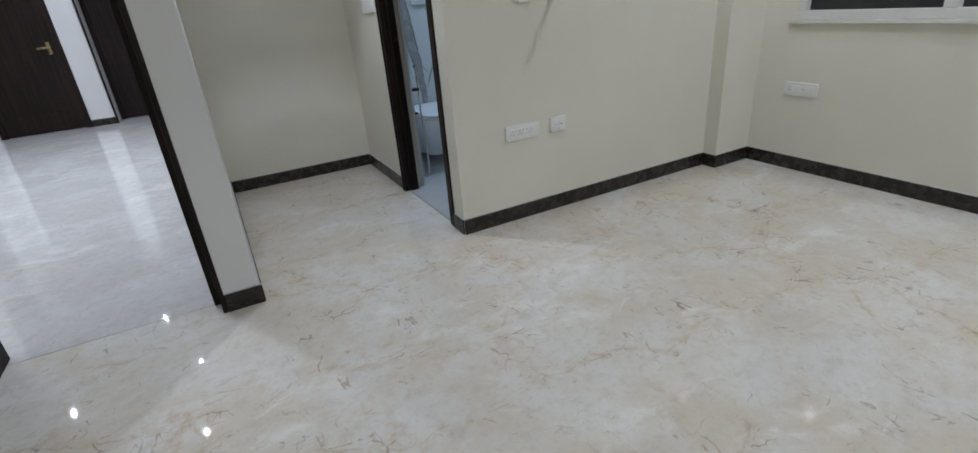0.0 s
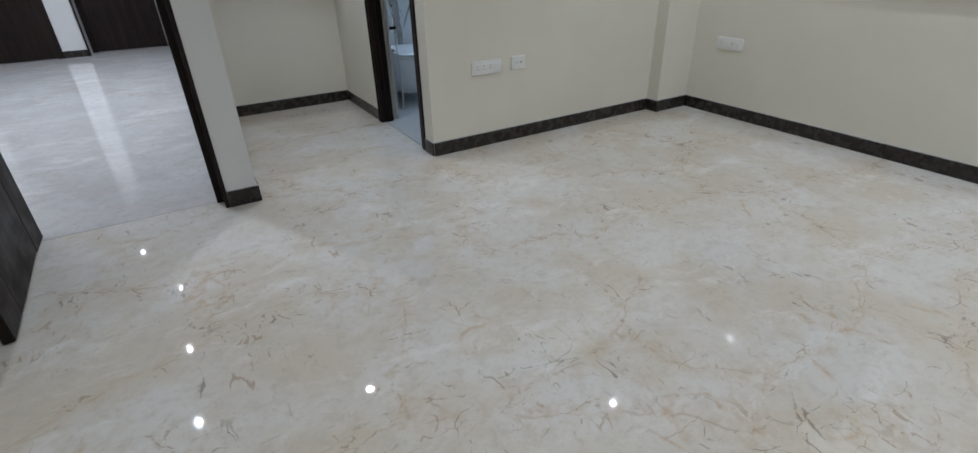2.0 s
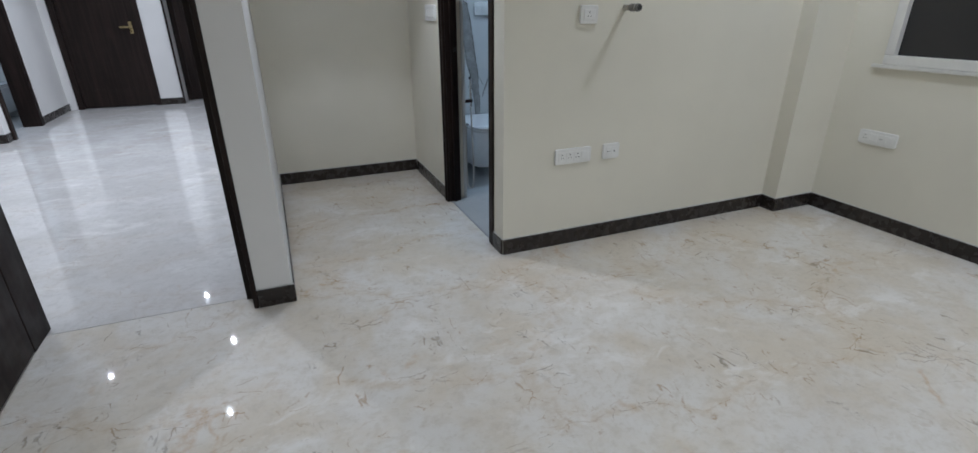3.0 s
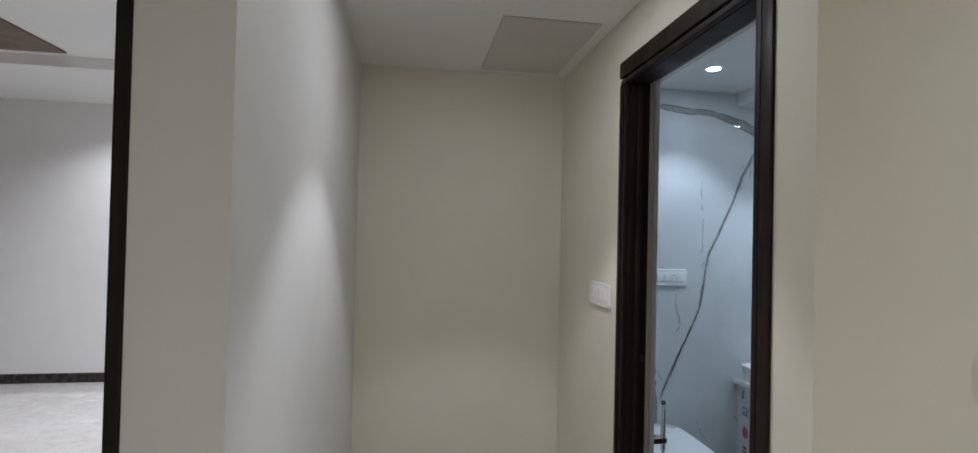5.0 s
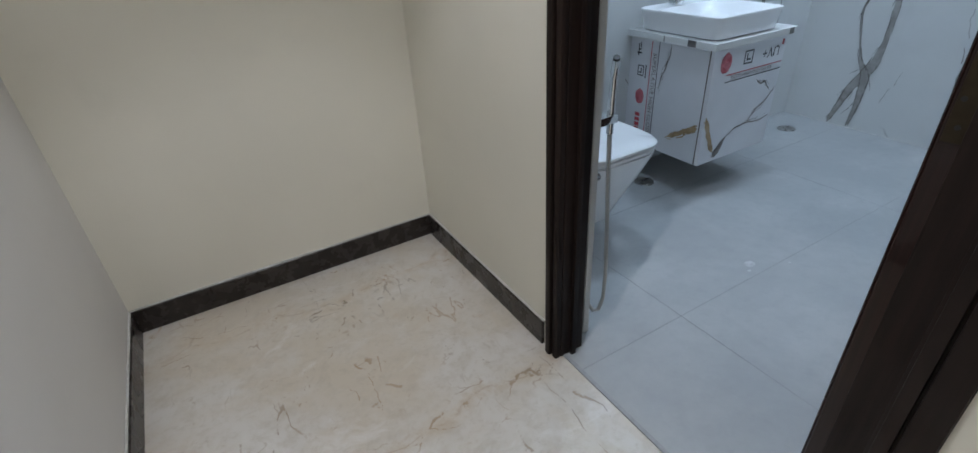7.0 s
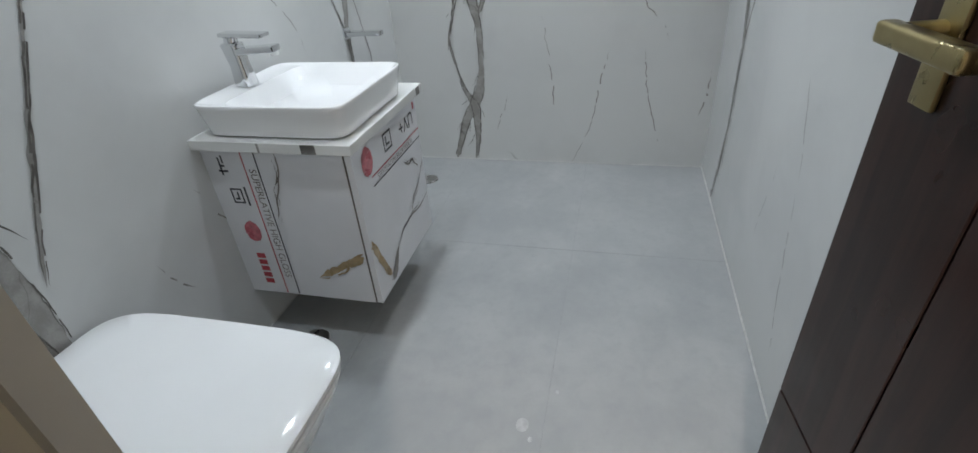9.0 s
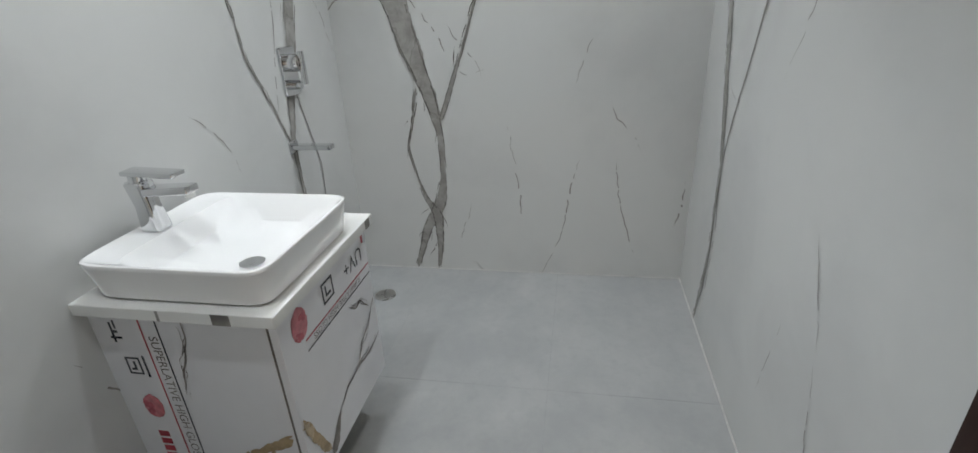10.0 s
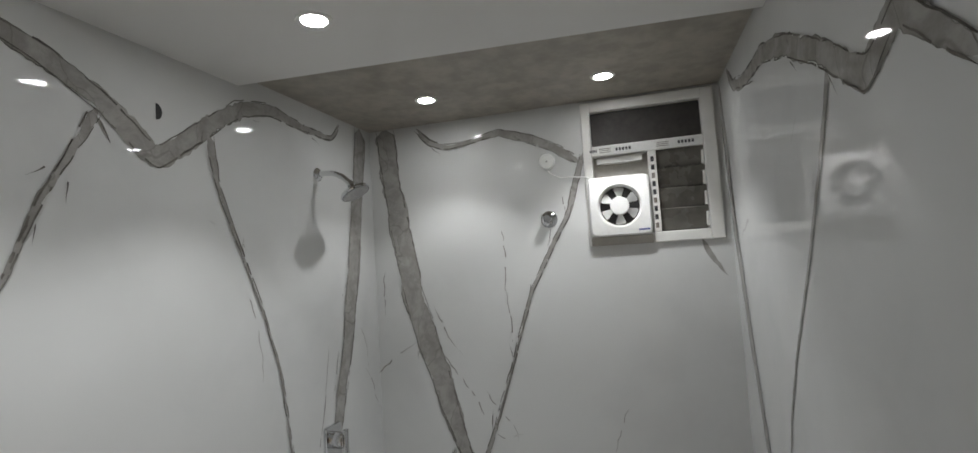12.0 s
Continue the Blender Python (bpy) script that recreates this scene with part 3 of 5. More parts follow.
bath_leaf = thing("bathroom_door", (0.106, 0.291, 0.008), "open glossy dark brown bathroom door with grooved veneer", "door")
bath_leaf.rotation_euler = (0, 0, radians(7.6))
leaf_panel("leaf", bath_leaf, 0.648, 2.05, 0.036, WOOD_RED, (0.45,), (0.34, 1.55))
handle = part("lever_handle", bevelled(boxes((0.550, 0.590, 0.0, 0.008, 0.89, 1.04)), 0.004), BRASS, bath_leaf, "antique brass lever handle")
bm = bmesh.new()
cyl(bm, (0.576, 0.004, 0.970), (0.576, 0.050, 0.970), 0.012, 0.011, 18)
part("neck", bm, BRASS, handle)
part("lever", bevelled(boxes((0.455, 0.594, 0.042, 0.066, 0.958, 0.982)), 0.008, 4), BRASS, handle)
for z in (0.83, 1.78):
    h = part("hinge", bevelled(boxes((-0.003, 0.001, -0.033, -0.008, z, z + 0.11)), 0.0006, 1), OLDBRASS, bath_leaf, "dull brass butt hinge")
    for k in range(3):
        part("screw", cyl(bmesh.new(), (-0.0036, -0.020 + 0.005 * (k % 2), z + 0.02 + k * 0.035), (-0.0031, -0.020 + 0.005 * (k % 2), z + 0.02 + k * 0.035), 0.0035, n=12), BLACK, h)

door_2 = thing("door_2", (0, 0, 0), "dark stained wooden bedroom entry door frame", "door frame", kind="structure")
part("jamb", bevelled(boxes((-1.243, PIER_X - 0.001, -0.068, 0.10, 0, 2.11)), 0.003), WOOD, door_2, smooth=False)
part("jamb", bevelled(boxes((-2.086, -2.032, -0.073, 0.10, 0, 2.11)), 0.004), WOOD, door_2, smooth=False)
part("door_head", bevelled(boxes((-2.086, PIER_X - 0.001, -0.073, 0.10, 2.11, 2.17)), 0.004), WOOD, door_2, smooth=False)
part("door_stop", bevelled(boxes((-1.275, -1.243, 0.03, 0.10, 0, 2.11)), 0.002), WOOD, door_2, smooth=False)
entry_leaf = thing("bedroom_door", (-2.032, -0.078, 0.006), "open dark brown veneered bedroom door", "door")
entry_leaf.rotation_euler = (0, 0, radians(-87.5))
leaf_panel("leaf", entry_leaf, 0.74, 2.09, 0.036, WOOD, (0.55,), (0.36, 1.62))

for k, (x0, x1, y, label) in enumerate(((-3.48, -2.50, 6.36, "closed dark brown door across the hall"), (-2.199, -1.26, 6.66, "closed dark brown door in the hall recess"))):
    t = thing("hall_door", (0, 0, 0), label, "door", "hall doors")
    for a, b in ((x0, x0 + 0.07), (x1 - 0.07, x1)):
        part("jamb", bevelled(boxes((a, b, y - (0.052 if k else 0.075), y + 0.008, 0, 2.15)), 0.004), WOOD, t, smooth=False)
    part("door_head", bevelled(boxes((x0, x1, y - 0.075, y + 0.008, 2.15, 2.22)), 0.004), WOOD, t, smooth=False)
    core = part("leaf", bevelled(boxes((x0 + 0.071, x1 - 0.071, y - 0.045, y - 0.008, 0.008, 2.147)), 0.002), WOOD, t, smooth=False)
    part("panel", bevelled(boxes((x0 + 0.16, x1 - 0.16, y - 0.050, y - 0.045, 0.25, 1.95)), 0.004), WOOD, core, smooth=False)
    h = part("lever_handle", bevelled(boxes((x1 - 0.16, x1 - 0.12, y - 0.053, y - 0.046, 0.95, 1.10)), 0.003), BRASS, t, "brass lever handle")
    part("lever", bevelled(boxes((x1 - 0.26, x1 - 0.125, y - 0.095, y - 0.080, 1.02, 1.045)), 0.005), BRASS, h)
    part("neck", cyl(bmesh.new(), (x1 - 0.14, y - 0.052, 1.032), (x1 - 0.14, y - 0.085, 1.032), 0.010), BRASS, h)

bm = bevelled(boxes((-2.222, -2.1975, 6.276, 6.299, 0, 2.22)), 0.003)
tagged(part("trim_corner", bm, WOOD, None), "dark wooden corner bead at the hall recess", "trim", kind="structure")

door_3 = thing("door_3", (0, 0, 0), "dark wooden door frame of the hall bathroom", "door frame", kind="structure")
for a, b in ((4.43, 4.49), (5.19, 5.27)):
    part("jamb", bevelled(boxes((-3.74, -3.555, a, b, 0, 2.19)), 0.004), WOOD, door_3, smooth=False)
part("door_head", bevelled(boxes((-3.74, -3.555, 4.43, 5.27, 2.19, 2.26)), 0.004), WOOD, door_3, smooth=False)


# ---- sockets and switches ----
def wall_plate(at, turn, modules, holes, label, category="socket", width=0.22, height=0.085):
    """A white modular plate on a wall that it faces away from; turn about z. holes: three, two or none for each module."""
    t = thing("wall_socket" if category == "socket" else "wall_switch", at, label, category, "wall plates")
    t.rotation_euler = (0, 0, radians(turn))
    part("back_box", boxes((-width / 2 + 0.006, width / 2 - 0.006, -0.004, 0, -height / 2 + 0.006, height / 2 - 0.006)), WHITE, t, smooth=False)
    bm = moved(rounded_plate(width / 2, height / 2, 0.010), Matrix.Translation((0, -0.002, 0)))
    part("cover_plate", bm, WHITE, t)
    step = (width - 0.036) / modules
    for i in range(modules):
        x = -width / 2 + 0.018 + step * (i + 0.5)
        kind = holes[i] if i < len(holes) else 0
        m = part("module", bevelled(boxes((x - step / 2 + 0.0008, x + step / 2 - 0.0008, -0.0145, -0.0115, -height * 0.28, height * 0.28)), 0.0012, 1), WHITE, t, smooth=False)
        for dx, dz, rr in {3: ((0, 0.011, 0.0032), (-0.0075, -0.007, 0.0026), (0.0075, -0.007, 0.0026)), 2: ((-0.006, 0, 0.0026), (0.006, 0, 0.0026)), 1: ((0, 0, 0.0045),), 0: ()}[kind]:
            part("pin_hole", cyl(bmesh.new(), (x + dx, -0.0149, dz), (x + dx, -0.0146, dz), rr, n=12), BLACK, m)
        if kind == 0:
            part("rocker", bevelled(boxes((x - step * 0.32, x + step * 0.32, -0.017, -0.0146, -height * 0.2, height * 0.2)), 0.001, 1), WHITE, m, smooth=False)
    return t


wall_plate((0.402, 0.0, 0.510), 0, 4, (3, 3, 3), "white modular power socket plate with three outlets on a cream wall")
wall_plate((0.640, 0.0, 0.512), 0, 2, (2, 1), "white modular television socket plate on a cream wall", width=0.107)
wall_plate((0.442, 0.0, 1.202), 0, 1, (3,), "white single power outlet high on a cream wall", width=0.100, height=0.085)
wall_plate((2.222, -0.42, 0.519), -90, 4, (3, 0, 2), "white modular power socket plate below the bedroom window", width=0.215, height=0.082)
wall_plate((0.0, 1.147, 1.208), -90, 4, (0, 0, 0, 0), "white modular switch plate beside the bathroom door", "switch", width=0.225, height=0.098)
wall_plate((0.626, BACK_TILE, 1.232), 0, 4, (0, 0, 3, 0), "white modular bathroom socket plate on veined porcelain", width=0.205, height=0.092)

# insulated pipe stub for an air conditioner
pipe = thing("pipe_stub", (0.652, 0, 1.232), "short grey insulated pipe stub sticking out of the cream wall", "pipe")
part("copper_sleeve", cyl(bmesh.new(), (0, 0.01, 0), (0.004, -0.045, 0), 0.014), STEEL, pipe, "thin grey pipe")
bm = bmesh.new()
lathe(bm, ((0.010, 0.0), (0.0165, 0.0), (0.0175, 0.004), (0.0175, 0.062), (0.0165, 0.066), (0.013, 0.066), (0.013, 0.03)), n=24)
moved(bm, Matrix.Translation((0.004, -0.042, 0)) @ Matrix.Rotation(radians(90), 4, "X"))
part("foam_sleeve", bm, plain("grey_foam", (0.27, 0.265, 0.25), 0.6, vary=0.45, grain=110), pipe, "grey foam insulation")
part("bore", cyl(bmesh.new(), (0.004, -0.100, 0), (0.004, -0.109, 0), 0.0129, n=24), BLACK, pipe, "black open end")
bm = bmesh.new()
lathe(bm, ((0.0150, 0.0), (0.0195, 0.0), (0.0195, 0.004), (0.0150, 0.004)), n=24)
moved(bm, Matrix.Translation((0.004, -0.088, 0)) @ Matrix.Rotation(radians(90), 4, "X"))
part("clamp", bm, STEEL, pipe)

# ---- bedroom window ----
win = thing("window_1", (0, 0, 0), "white framed sliding bedroom window with dark night glass", "window", kind="structure")
W_Y0, W_Y1, W_Z0, W_Z1 = -1.98, -0.33, 0.93, 2.20
for y0, y1, z0, z1 in ((W_Y0, W_Y1, W_Z0, W_Z0 + 0.05), (W_Y0, W_Y1, W_Z1 - 0.05, W_Z1), (W_Y0, W_Y0 + 0.05, W_Z0 + 0.05, W_Z1 - 0.05), (W_Y1 - 0.05, W_Y1, W_Z0 + 0.05, W_Z1 - 0.05), (-1.115, -1.055, W_Z0 + 0.05, W_Z1 - 0.05)):
    part("window_frame", bevelled(boxes((2.207, 2.287, y0, y1, z0, z1)), 0.004), UPVC, win, smooth=False)
for y0, y1, x in ((-1.055, -0.38, 2.242), (-1.93, -1.115, 2.257)):
    part("pane", boxes((x, x + 0.006, y0, y1, W_Z0 + 0.05, W_Z1 - 0.05)), GLASS, win, "dark night glass", smooth=False)
part("window_sill", bevelled(boxes((2.197, 2.223, W_Y0 - 0.03, W_Y1 + 0.05, W_Z0 - 0.020, W_Z0 - 0.001)), 0.003), UPVC, win, smooth=False)

# ---- access panel in the alcove ceiling ----
hatch = thing("access_panel", (-0.259, 1.368, H_ALC), "flush grey-white ceiling access panel in the alcove", "access panel")
part("gap", boxes((-0.203, 0.203, -0.328, 0.328, -0.002, 0)), plain("shadow_gap", (0.45, 0.43, 0.40), 0.9), hatch, "thin joint", smooth=False)
part("panel", bevelled(boxes((-0.2015, 0.2015, -0.3265, 0.3265, -0.004, -0.0022)), 0.0008, 1), paint("bare_board", (0.63, 0.61, 0.57), 0.75, 0.1), hatch, smooth=False)


# ---- bathroom floor ----
bath_floor = bpy.data.objects["floor_bath"]
for y0, y1, cuts in ((0.0, 0.222, (0.02, 0.12)), (0.222, 0.822, (0.02, 0.425, 1.625, END_X)), (0.822, 1.422, (0.02, 0.425, 1.625, END_X)), (1.422, BACK_TILE, (0.02, 0.425, 1.625, END_X))):
    for a, b in zip(cuts, cuts[1:]):
        part("tile", bevelled(boxes((a + 0.0006, b - 0.0006, y0 + 0.0006, y1 - 0.0006, 0.0004, 0.0015)), 0.0004, 1), GREY, bath_floor, smooth=False)
trim = thing("trim", (0, 0, 0), "pale grout bead along the bathroom wall foot", "grout", kind="structure")
for r in ((0.45, END_X, SIDE_Y, SIDE_Y + 0.006, 0.0015, 0.006), (END_X - 0.006, END_X, SIDE_Y + 0.006, BACK_TILE - 0.005, 0.0015, 0.006), (0.14, END_X - 0.006, BACK_TILE - 0.005, BACK_TILE, 0.0015, 0.005)):
    part("grout_bead", bevelled(boxes(r), 0.002, 1), PALEGROUT, trim)
part("threshold", bevelled(boxes((0.012, 0.024, 0.178, 0.903, -0.001, 0.004)), 0.001, 1), GROUT, trim)

# ---- wall veins ----
def on_back(u, v):
    return (u, BACK_TILE - 0.0012, v)


def on_end(u, v):
    return (END_X - 0.0012, u, v)


def on_side(u, v):
    return (u, SIDE_Y + 0.0012, v)


def vein(wall, place, points, widths, seed, rough=0.6):
    if rough > 0.85:
        widths = [w * 0.62 for w in widths]
    lift = (seed % 7) * 0.00022
    inward = {"wall_bath_back": Vector((0, -lift, 0)), "wall_bath_end": Vector((-lift, 0, 0)), "wall_bath_side": Vector((0, lift, 0)), "wall_hall_bath": Vector((0, -lift, 0))}[wall]
    part("vein", ribbon(points, widths, lambda u, v: Vector(place(u, v)) + inward, rough, seed=seed), HAIR if rough > 0.85 else VEIN, bpy.data.objects[wall], "grey-brown stone vein", smooth=False)
    if max(widths) < 0.028 or rough > 0.85:
        return
    # broken dark cracks along both borders, and short spurs leaving them
    rnd = random.Random(seed * 13)
    normal = {"wall_bath_back": Vector((0, -1, 0)), "wall_bath_end": Vector((-1, 0, 0)), "wall_bath_side": Vector((0, 1, 0)), "wall_hall_bath": Vector((0, -1, 0))}[wall]
    over = lambda u, v: Vector(place(u, v)) + normal * 0.0018
    flat = [Vector(p) for p in points]
    for side_of in (-1, 1):
        edge = []
        for i, p in enumerate(flat):
            d = (flat[min(i + 1, len(flat) - 1)] - flat[max(i - 1, 0)]).normalized()
            off = side_of * widths[i] * rnd.uniform(0.40, 0.52)
            edge.append((p.x - d.y * off, p.y + d.x * off))
        part("vein", ribbon(edge, [rnd.uniform(0.002, 0.005) for _ in edge], over, 0.78, seed=seed + 40 * side_of + 200), CRACK, bpy.data.objects[wall], "thin dark crack", smooth=False)
        for i in range(len(edge) - 1):
            if rnd.random() < 0.28:
                u, v = edge[i]
                d = (flat[i + 1] - flat[i]).normalized()
                out = Vector((-d.y, d.x)) * side_of
                n1, n2 = rnd.uniform(0.02, 0.04), rnd.uniform(0.05, 0.10)
                a, b = d * n1 + out * n1 * 0.35, d * n2 + out * n2 * rnd.uniform(0.2, 0.5)
                spur = ((u, v), (u + a.x, v + a.y), (u + b.x, v + b.y))
                if all(0.02 < q[1] < 2.2 for q in spur):
                    part("vein", ribbon(spur, (0.004, rnd.uniform(0.003, 0.006), 0.002), over, 0.8, seed=seed * 3 + i + 500), CRACK, bpy.data.objects[wall], "thin dark crack", smooth=False)


B, E, S = "wall_bath_back", "wall_bath_end", "wall_bath_side"
vein(B, on_back, ((0.30, 2.10), (0.50, 2.19), (0.66, 2.17), (0.88, 2.16), (1.06, 2.11), (1.18, 2.04), (1.32, 1.93), (1.48, 2.05), (1.60, 2.14), (1.73, 2.17), (1.93, 2.15), (2.09, 2.15), (2.15, 2.22)), (0.01, 0.03, 0.035, 0.03, 0.05, 0.055, 0.06, 0.055, 0.05, 0.045, 0.03, 0.02, 0.02), 1, 0.5)
vein(B, on_back, ((1.18, 2.03), (1.11, 1.90), (1.05, 1.78), (1.00, 1.65), (0.93, 1.50), (0.86, 1.36), (0.81, 1.05), (0.67, 0.76), (0.58, 0.55)), (0.030, 0.018, 0.013, 0.011, 0.009, 0.008, 0.008, 0.010, 0.008), 2)
vein(B, on_back, ((0.82, 1.79), (0.815, 1.66), (0.83, 1.55), (0.82, 1.29)), (0.004, 0.010, 0.004, 0.009), 3, 0.9)
vein(B, on_back, ((0.68, 1.20), (0.66, 1.10), (0.70, 0.98), (0.66, 0.90)), (0.003, 0.006, 0.005, 0.003), 31, 0.9)
vein(B, on_back, ((1.48, 2.04), (1.51, 1.89), (1.57, 1.75), (1.68, 1.51), (1.75, 1.31), (1.79, 1.05), (1.87, 0.90), (1.945, 0.735)), (0.034, 0.018, 0.012, 0.010, 0.010, 0.010, 0.010, 0.012), 4)
vein(B, on_back, ((2.31, 2.24), (2.26, 1.90), (2.20, 1.58), (2.14, 1.32), (2.055, 1.05), (1.99, 0.88), (1.95, 0.74), (1.955, 0.60), (1.97, 0.45), (1.96, 0.25), (1.99, 0.0)), (0.09, 0.085, 0.085, 0.075, 0.06, 0.045, 0.028, 0.018, 0.016, 0.013, 0.01), 5, 0.25)
vein(B, on_back, ((2.03, 0.92), (2.06, 0.83), (2.12, 0.62), (2.10, 0.46), (2.06, 0.30)), (0.006, 0.007, 0.007, 0.006, 0.004), 6)
vein(B, on_back, ((1.60, 1.75), (1.61, 1.60), (1.66, 1.45), (1.67, 1.30)), (0.003, 0.008, 0.004, 0.003), 7, 0.9)
vein(B, on_back, ((2.02, 1.35), (1.98, 1.15), (1.93, 0.98), (1.90, 0.86)), (0.003, 0.005, 0.004, 0.003), 8, 0.8)
vein(B, on_back, ((0.42, 1.30), (0.47, 1.00), (0.52, 0.72), (0.55, 0.40), (0.50, 0.05)), (0.09, 0.09, 0.07, 0.04, 0.03), 9, 0.3)
vein(B, on_back, ((0.80, 0.44), (0.82, 0.39), (0.85, 0.34), (0.88, 0.31)), (0.002, 0.007, 0.009, 0.002), 32, 0.9)
vein(B, on_back, ((0.83, 0.22), (0.85, 0.17), (0.88, 0.13), (0.90, 0.11)), (0.002, 0.008, 0.007, 0.002), 33, 0.9)
vein(E, on_end, ((1.675, 2.25), (1.65, 2.00), (1.615, 1.76), (1.575, 1.52), (1.515, 1.31), (1.425, 1.02), (1.365, 0.82), (1.33, 0.68), (1.33, 0.46), (1.36, 0.34), (1.43, 0.21), (1.50, 0.0)), (0.10, 0.09, 0.10, 0.095, 0.10, 0.085, 0.06, 0.030, 0.026, 0.055, 0.040, 0.020), 10, 0.25)
vein(E, on_end, ((1.42, 0.86), (1.44, 0.75), (1.48, 0.60), (1.45, 0.46), (1.42, 0.37), (1.37, 0.28), (1.37, 0.15), (1.39, 0.0)), (0.018, 0.011, 0.009, 0.010, 0.018, 0.042, 0.028, 0.012), 11)
vein(E, on_end, ((1.33, 0.70), (1.24, 0.93), (1.14, 1.22), (1.05, 1.49), (0.96, 1.66), (0.88, 1.79), (0.82, 1.98), (0.80, 2.04)), (0.022, 0.014, 0.012, 0.014, 0.018, 0.018, 0.022, 0.03), 12)
vein(E, on_end, ((1.52, 2.23), (1.46, 2.16), (1.38, 2.13), (1.28, 2.14), (1.15, 2.17), (1.03, 2.13), (0.92, 2.08), (0.81, 2.00)), (0.02, 0.03, 0.025, 0.02, 0.03, 0.04, 0.035, 0.03), 13, 0.5)
vein(E, on_end, ((1.16, 1.80), (1.15, 1.66), (1.155, 1.50), (1.14, 1.29)), (0.003, 0.009, 0.004, 0.010), 14, 0.9)
vein(E, on_end, ((0.74, 0.55), (0.77, 0.44), (0.80, 0.24), (0.84, 0.12), (0.90, 0.0)), (0.003, 0.007, 0.005, 0.006, 0.005), 15, 0.9)
vein(E, on_end, ((0.59, 0.55), (0.575, 0.42), (0.535, 0.25), (0.48, 0.10), (0.41, 0.0)), (0.003, 0.006, 0.006, 0.005, 0.006), 16, 0.9)
vein(E, on_end, ((1.04, 0.70), (1.01, 0.52), (0.995, 0.40), (0.99, 0.26)), (0.003, 0.004, 0.010, 0.004), 17, 0.9)
vein(E, on_end, ((0.305, 0.46), (0.31, 0.36), (0.33, 0.25)), (0.004, 0.016, 0.003), 18, 0.9)
vein(E, on_end, ((0.39, 1.665), (0.36, 1.60), (0.31, 1.52)), (0.016, 0.020, 0.012), 19)
vein(E, on_end, ((1.49, 1.30), (1.40, 1.18), (1.30, 1.05), (1.25, 0.92)), (0.003, 0.006, 0.007, 0.003), 20, 0.9)
vein(E, on_end, ((1.26, 0.95), (1.20, 0.90), (1.12, 0.93)), (0.003, 0.005, 0.002), 34, 0.9)
rv = random.Random(5)
for wall, place, u0, v0, du in ((E, on_end, 1.70, 1.62, 0.0), (E, on_end, 1.50, 1.45, -0.05), (B, on_back, 2.24, 1.40, 0.03), (B, on_back, 2.10, 1.35, -0.03), (E, on_end, 1.58, 1.30, 0.10), (B, on_back, 2.26, 1.22, 0.05), (E, on_end, 1.27, 1.10, -0.05), (E, on_end, 0.70, 1.05, 0.03), (S, on_side, 2.30, 1.45, 0.02), (S, on_side, 1.50, 1.20, 0.04), (B, on_back, 1.50, 0.95, 0.05), (E, on_end, 1.20, 0.35, 0.03), (E, on_end, 0.62, 0.80, -0.04), (S, on_side, 1.30, 0.75, -0.04), (B, on_back, 0.98, 0.55, 0.04)):
    pts = [(u0 + du * k + rv.uniform(-0.02, 0.02), v0 - 0.07 * k) for k in range(4)]
    vein(wall, place, pts, (0.002, rv.uniform(0.004, 0.010), 0.004, 0.002), rv.randrange(100, 900), 0.95)
vein(S, on_side, ((2.385, 2.23), (2.36, 1.95), (2.33, 1.70), (2.24, 1.35), (2.15, 1.06), (2.06, 0.80), (2.02, 0.66), (2.01, 0.32), (2.04, 0.18), (2.09, 0.0)), (0.05, 0.06, 0.065, 0.06, 0.05, 0.04, 0.03, 0.02, 0.03, 0.02), 21, 0.25)
vein(S, on_side, ((1.34, 1.94), (1.45, 1.74), (1.58, 1.54), (1.72, 1.36), (1.82, 1.18), (1.90, 0.97), (1.98, 0.78), (2.02, 0.64)), (0.02, 0.016, 0.014, 0.012, 0.012, 0.011, 0.012, 0.015), 22)
vein(S, on_side, ((2.22, 2.23), (2.14, 2.15), (1.95, 2.11), (1.76, 2.11), (1.55, 2.05), (1.34, 1.95), (1.20, 1.86), (1.10, 1.92), (0.95, 1.80)), (0.03, 0.035, 0.04, 0.05, 0.05, 0.05, 0.06, 0.045, 0.03), 23, 0.5)
vein(S, on_side, ((1.36, 0.50), (1.39, 0.38), (1.42, 0.25)), (0.002, 0.005, 0.002), 24, 0.9)
vein(S, on_side, ((1.19, 0.52), (1.15, 0.35), (1.11, 0.22), (1.07, 0.12)), (0.002, 0.005, 0.004, 0.004), 25, 0.9)
vein(S, on_side, ((2.10, 0.95), (2.04, 0.70), (1.97, 0.45), (1.99, 0.15)), (0.003, 0.006, 0.007, 0.005), 26, 0.7)


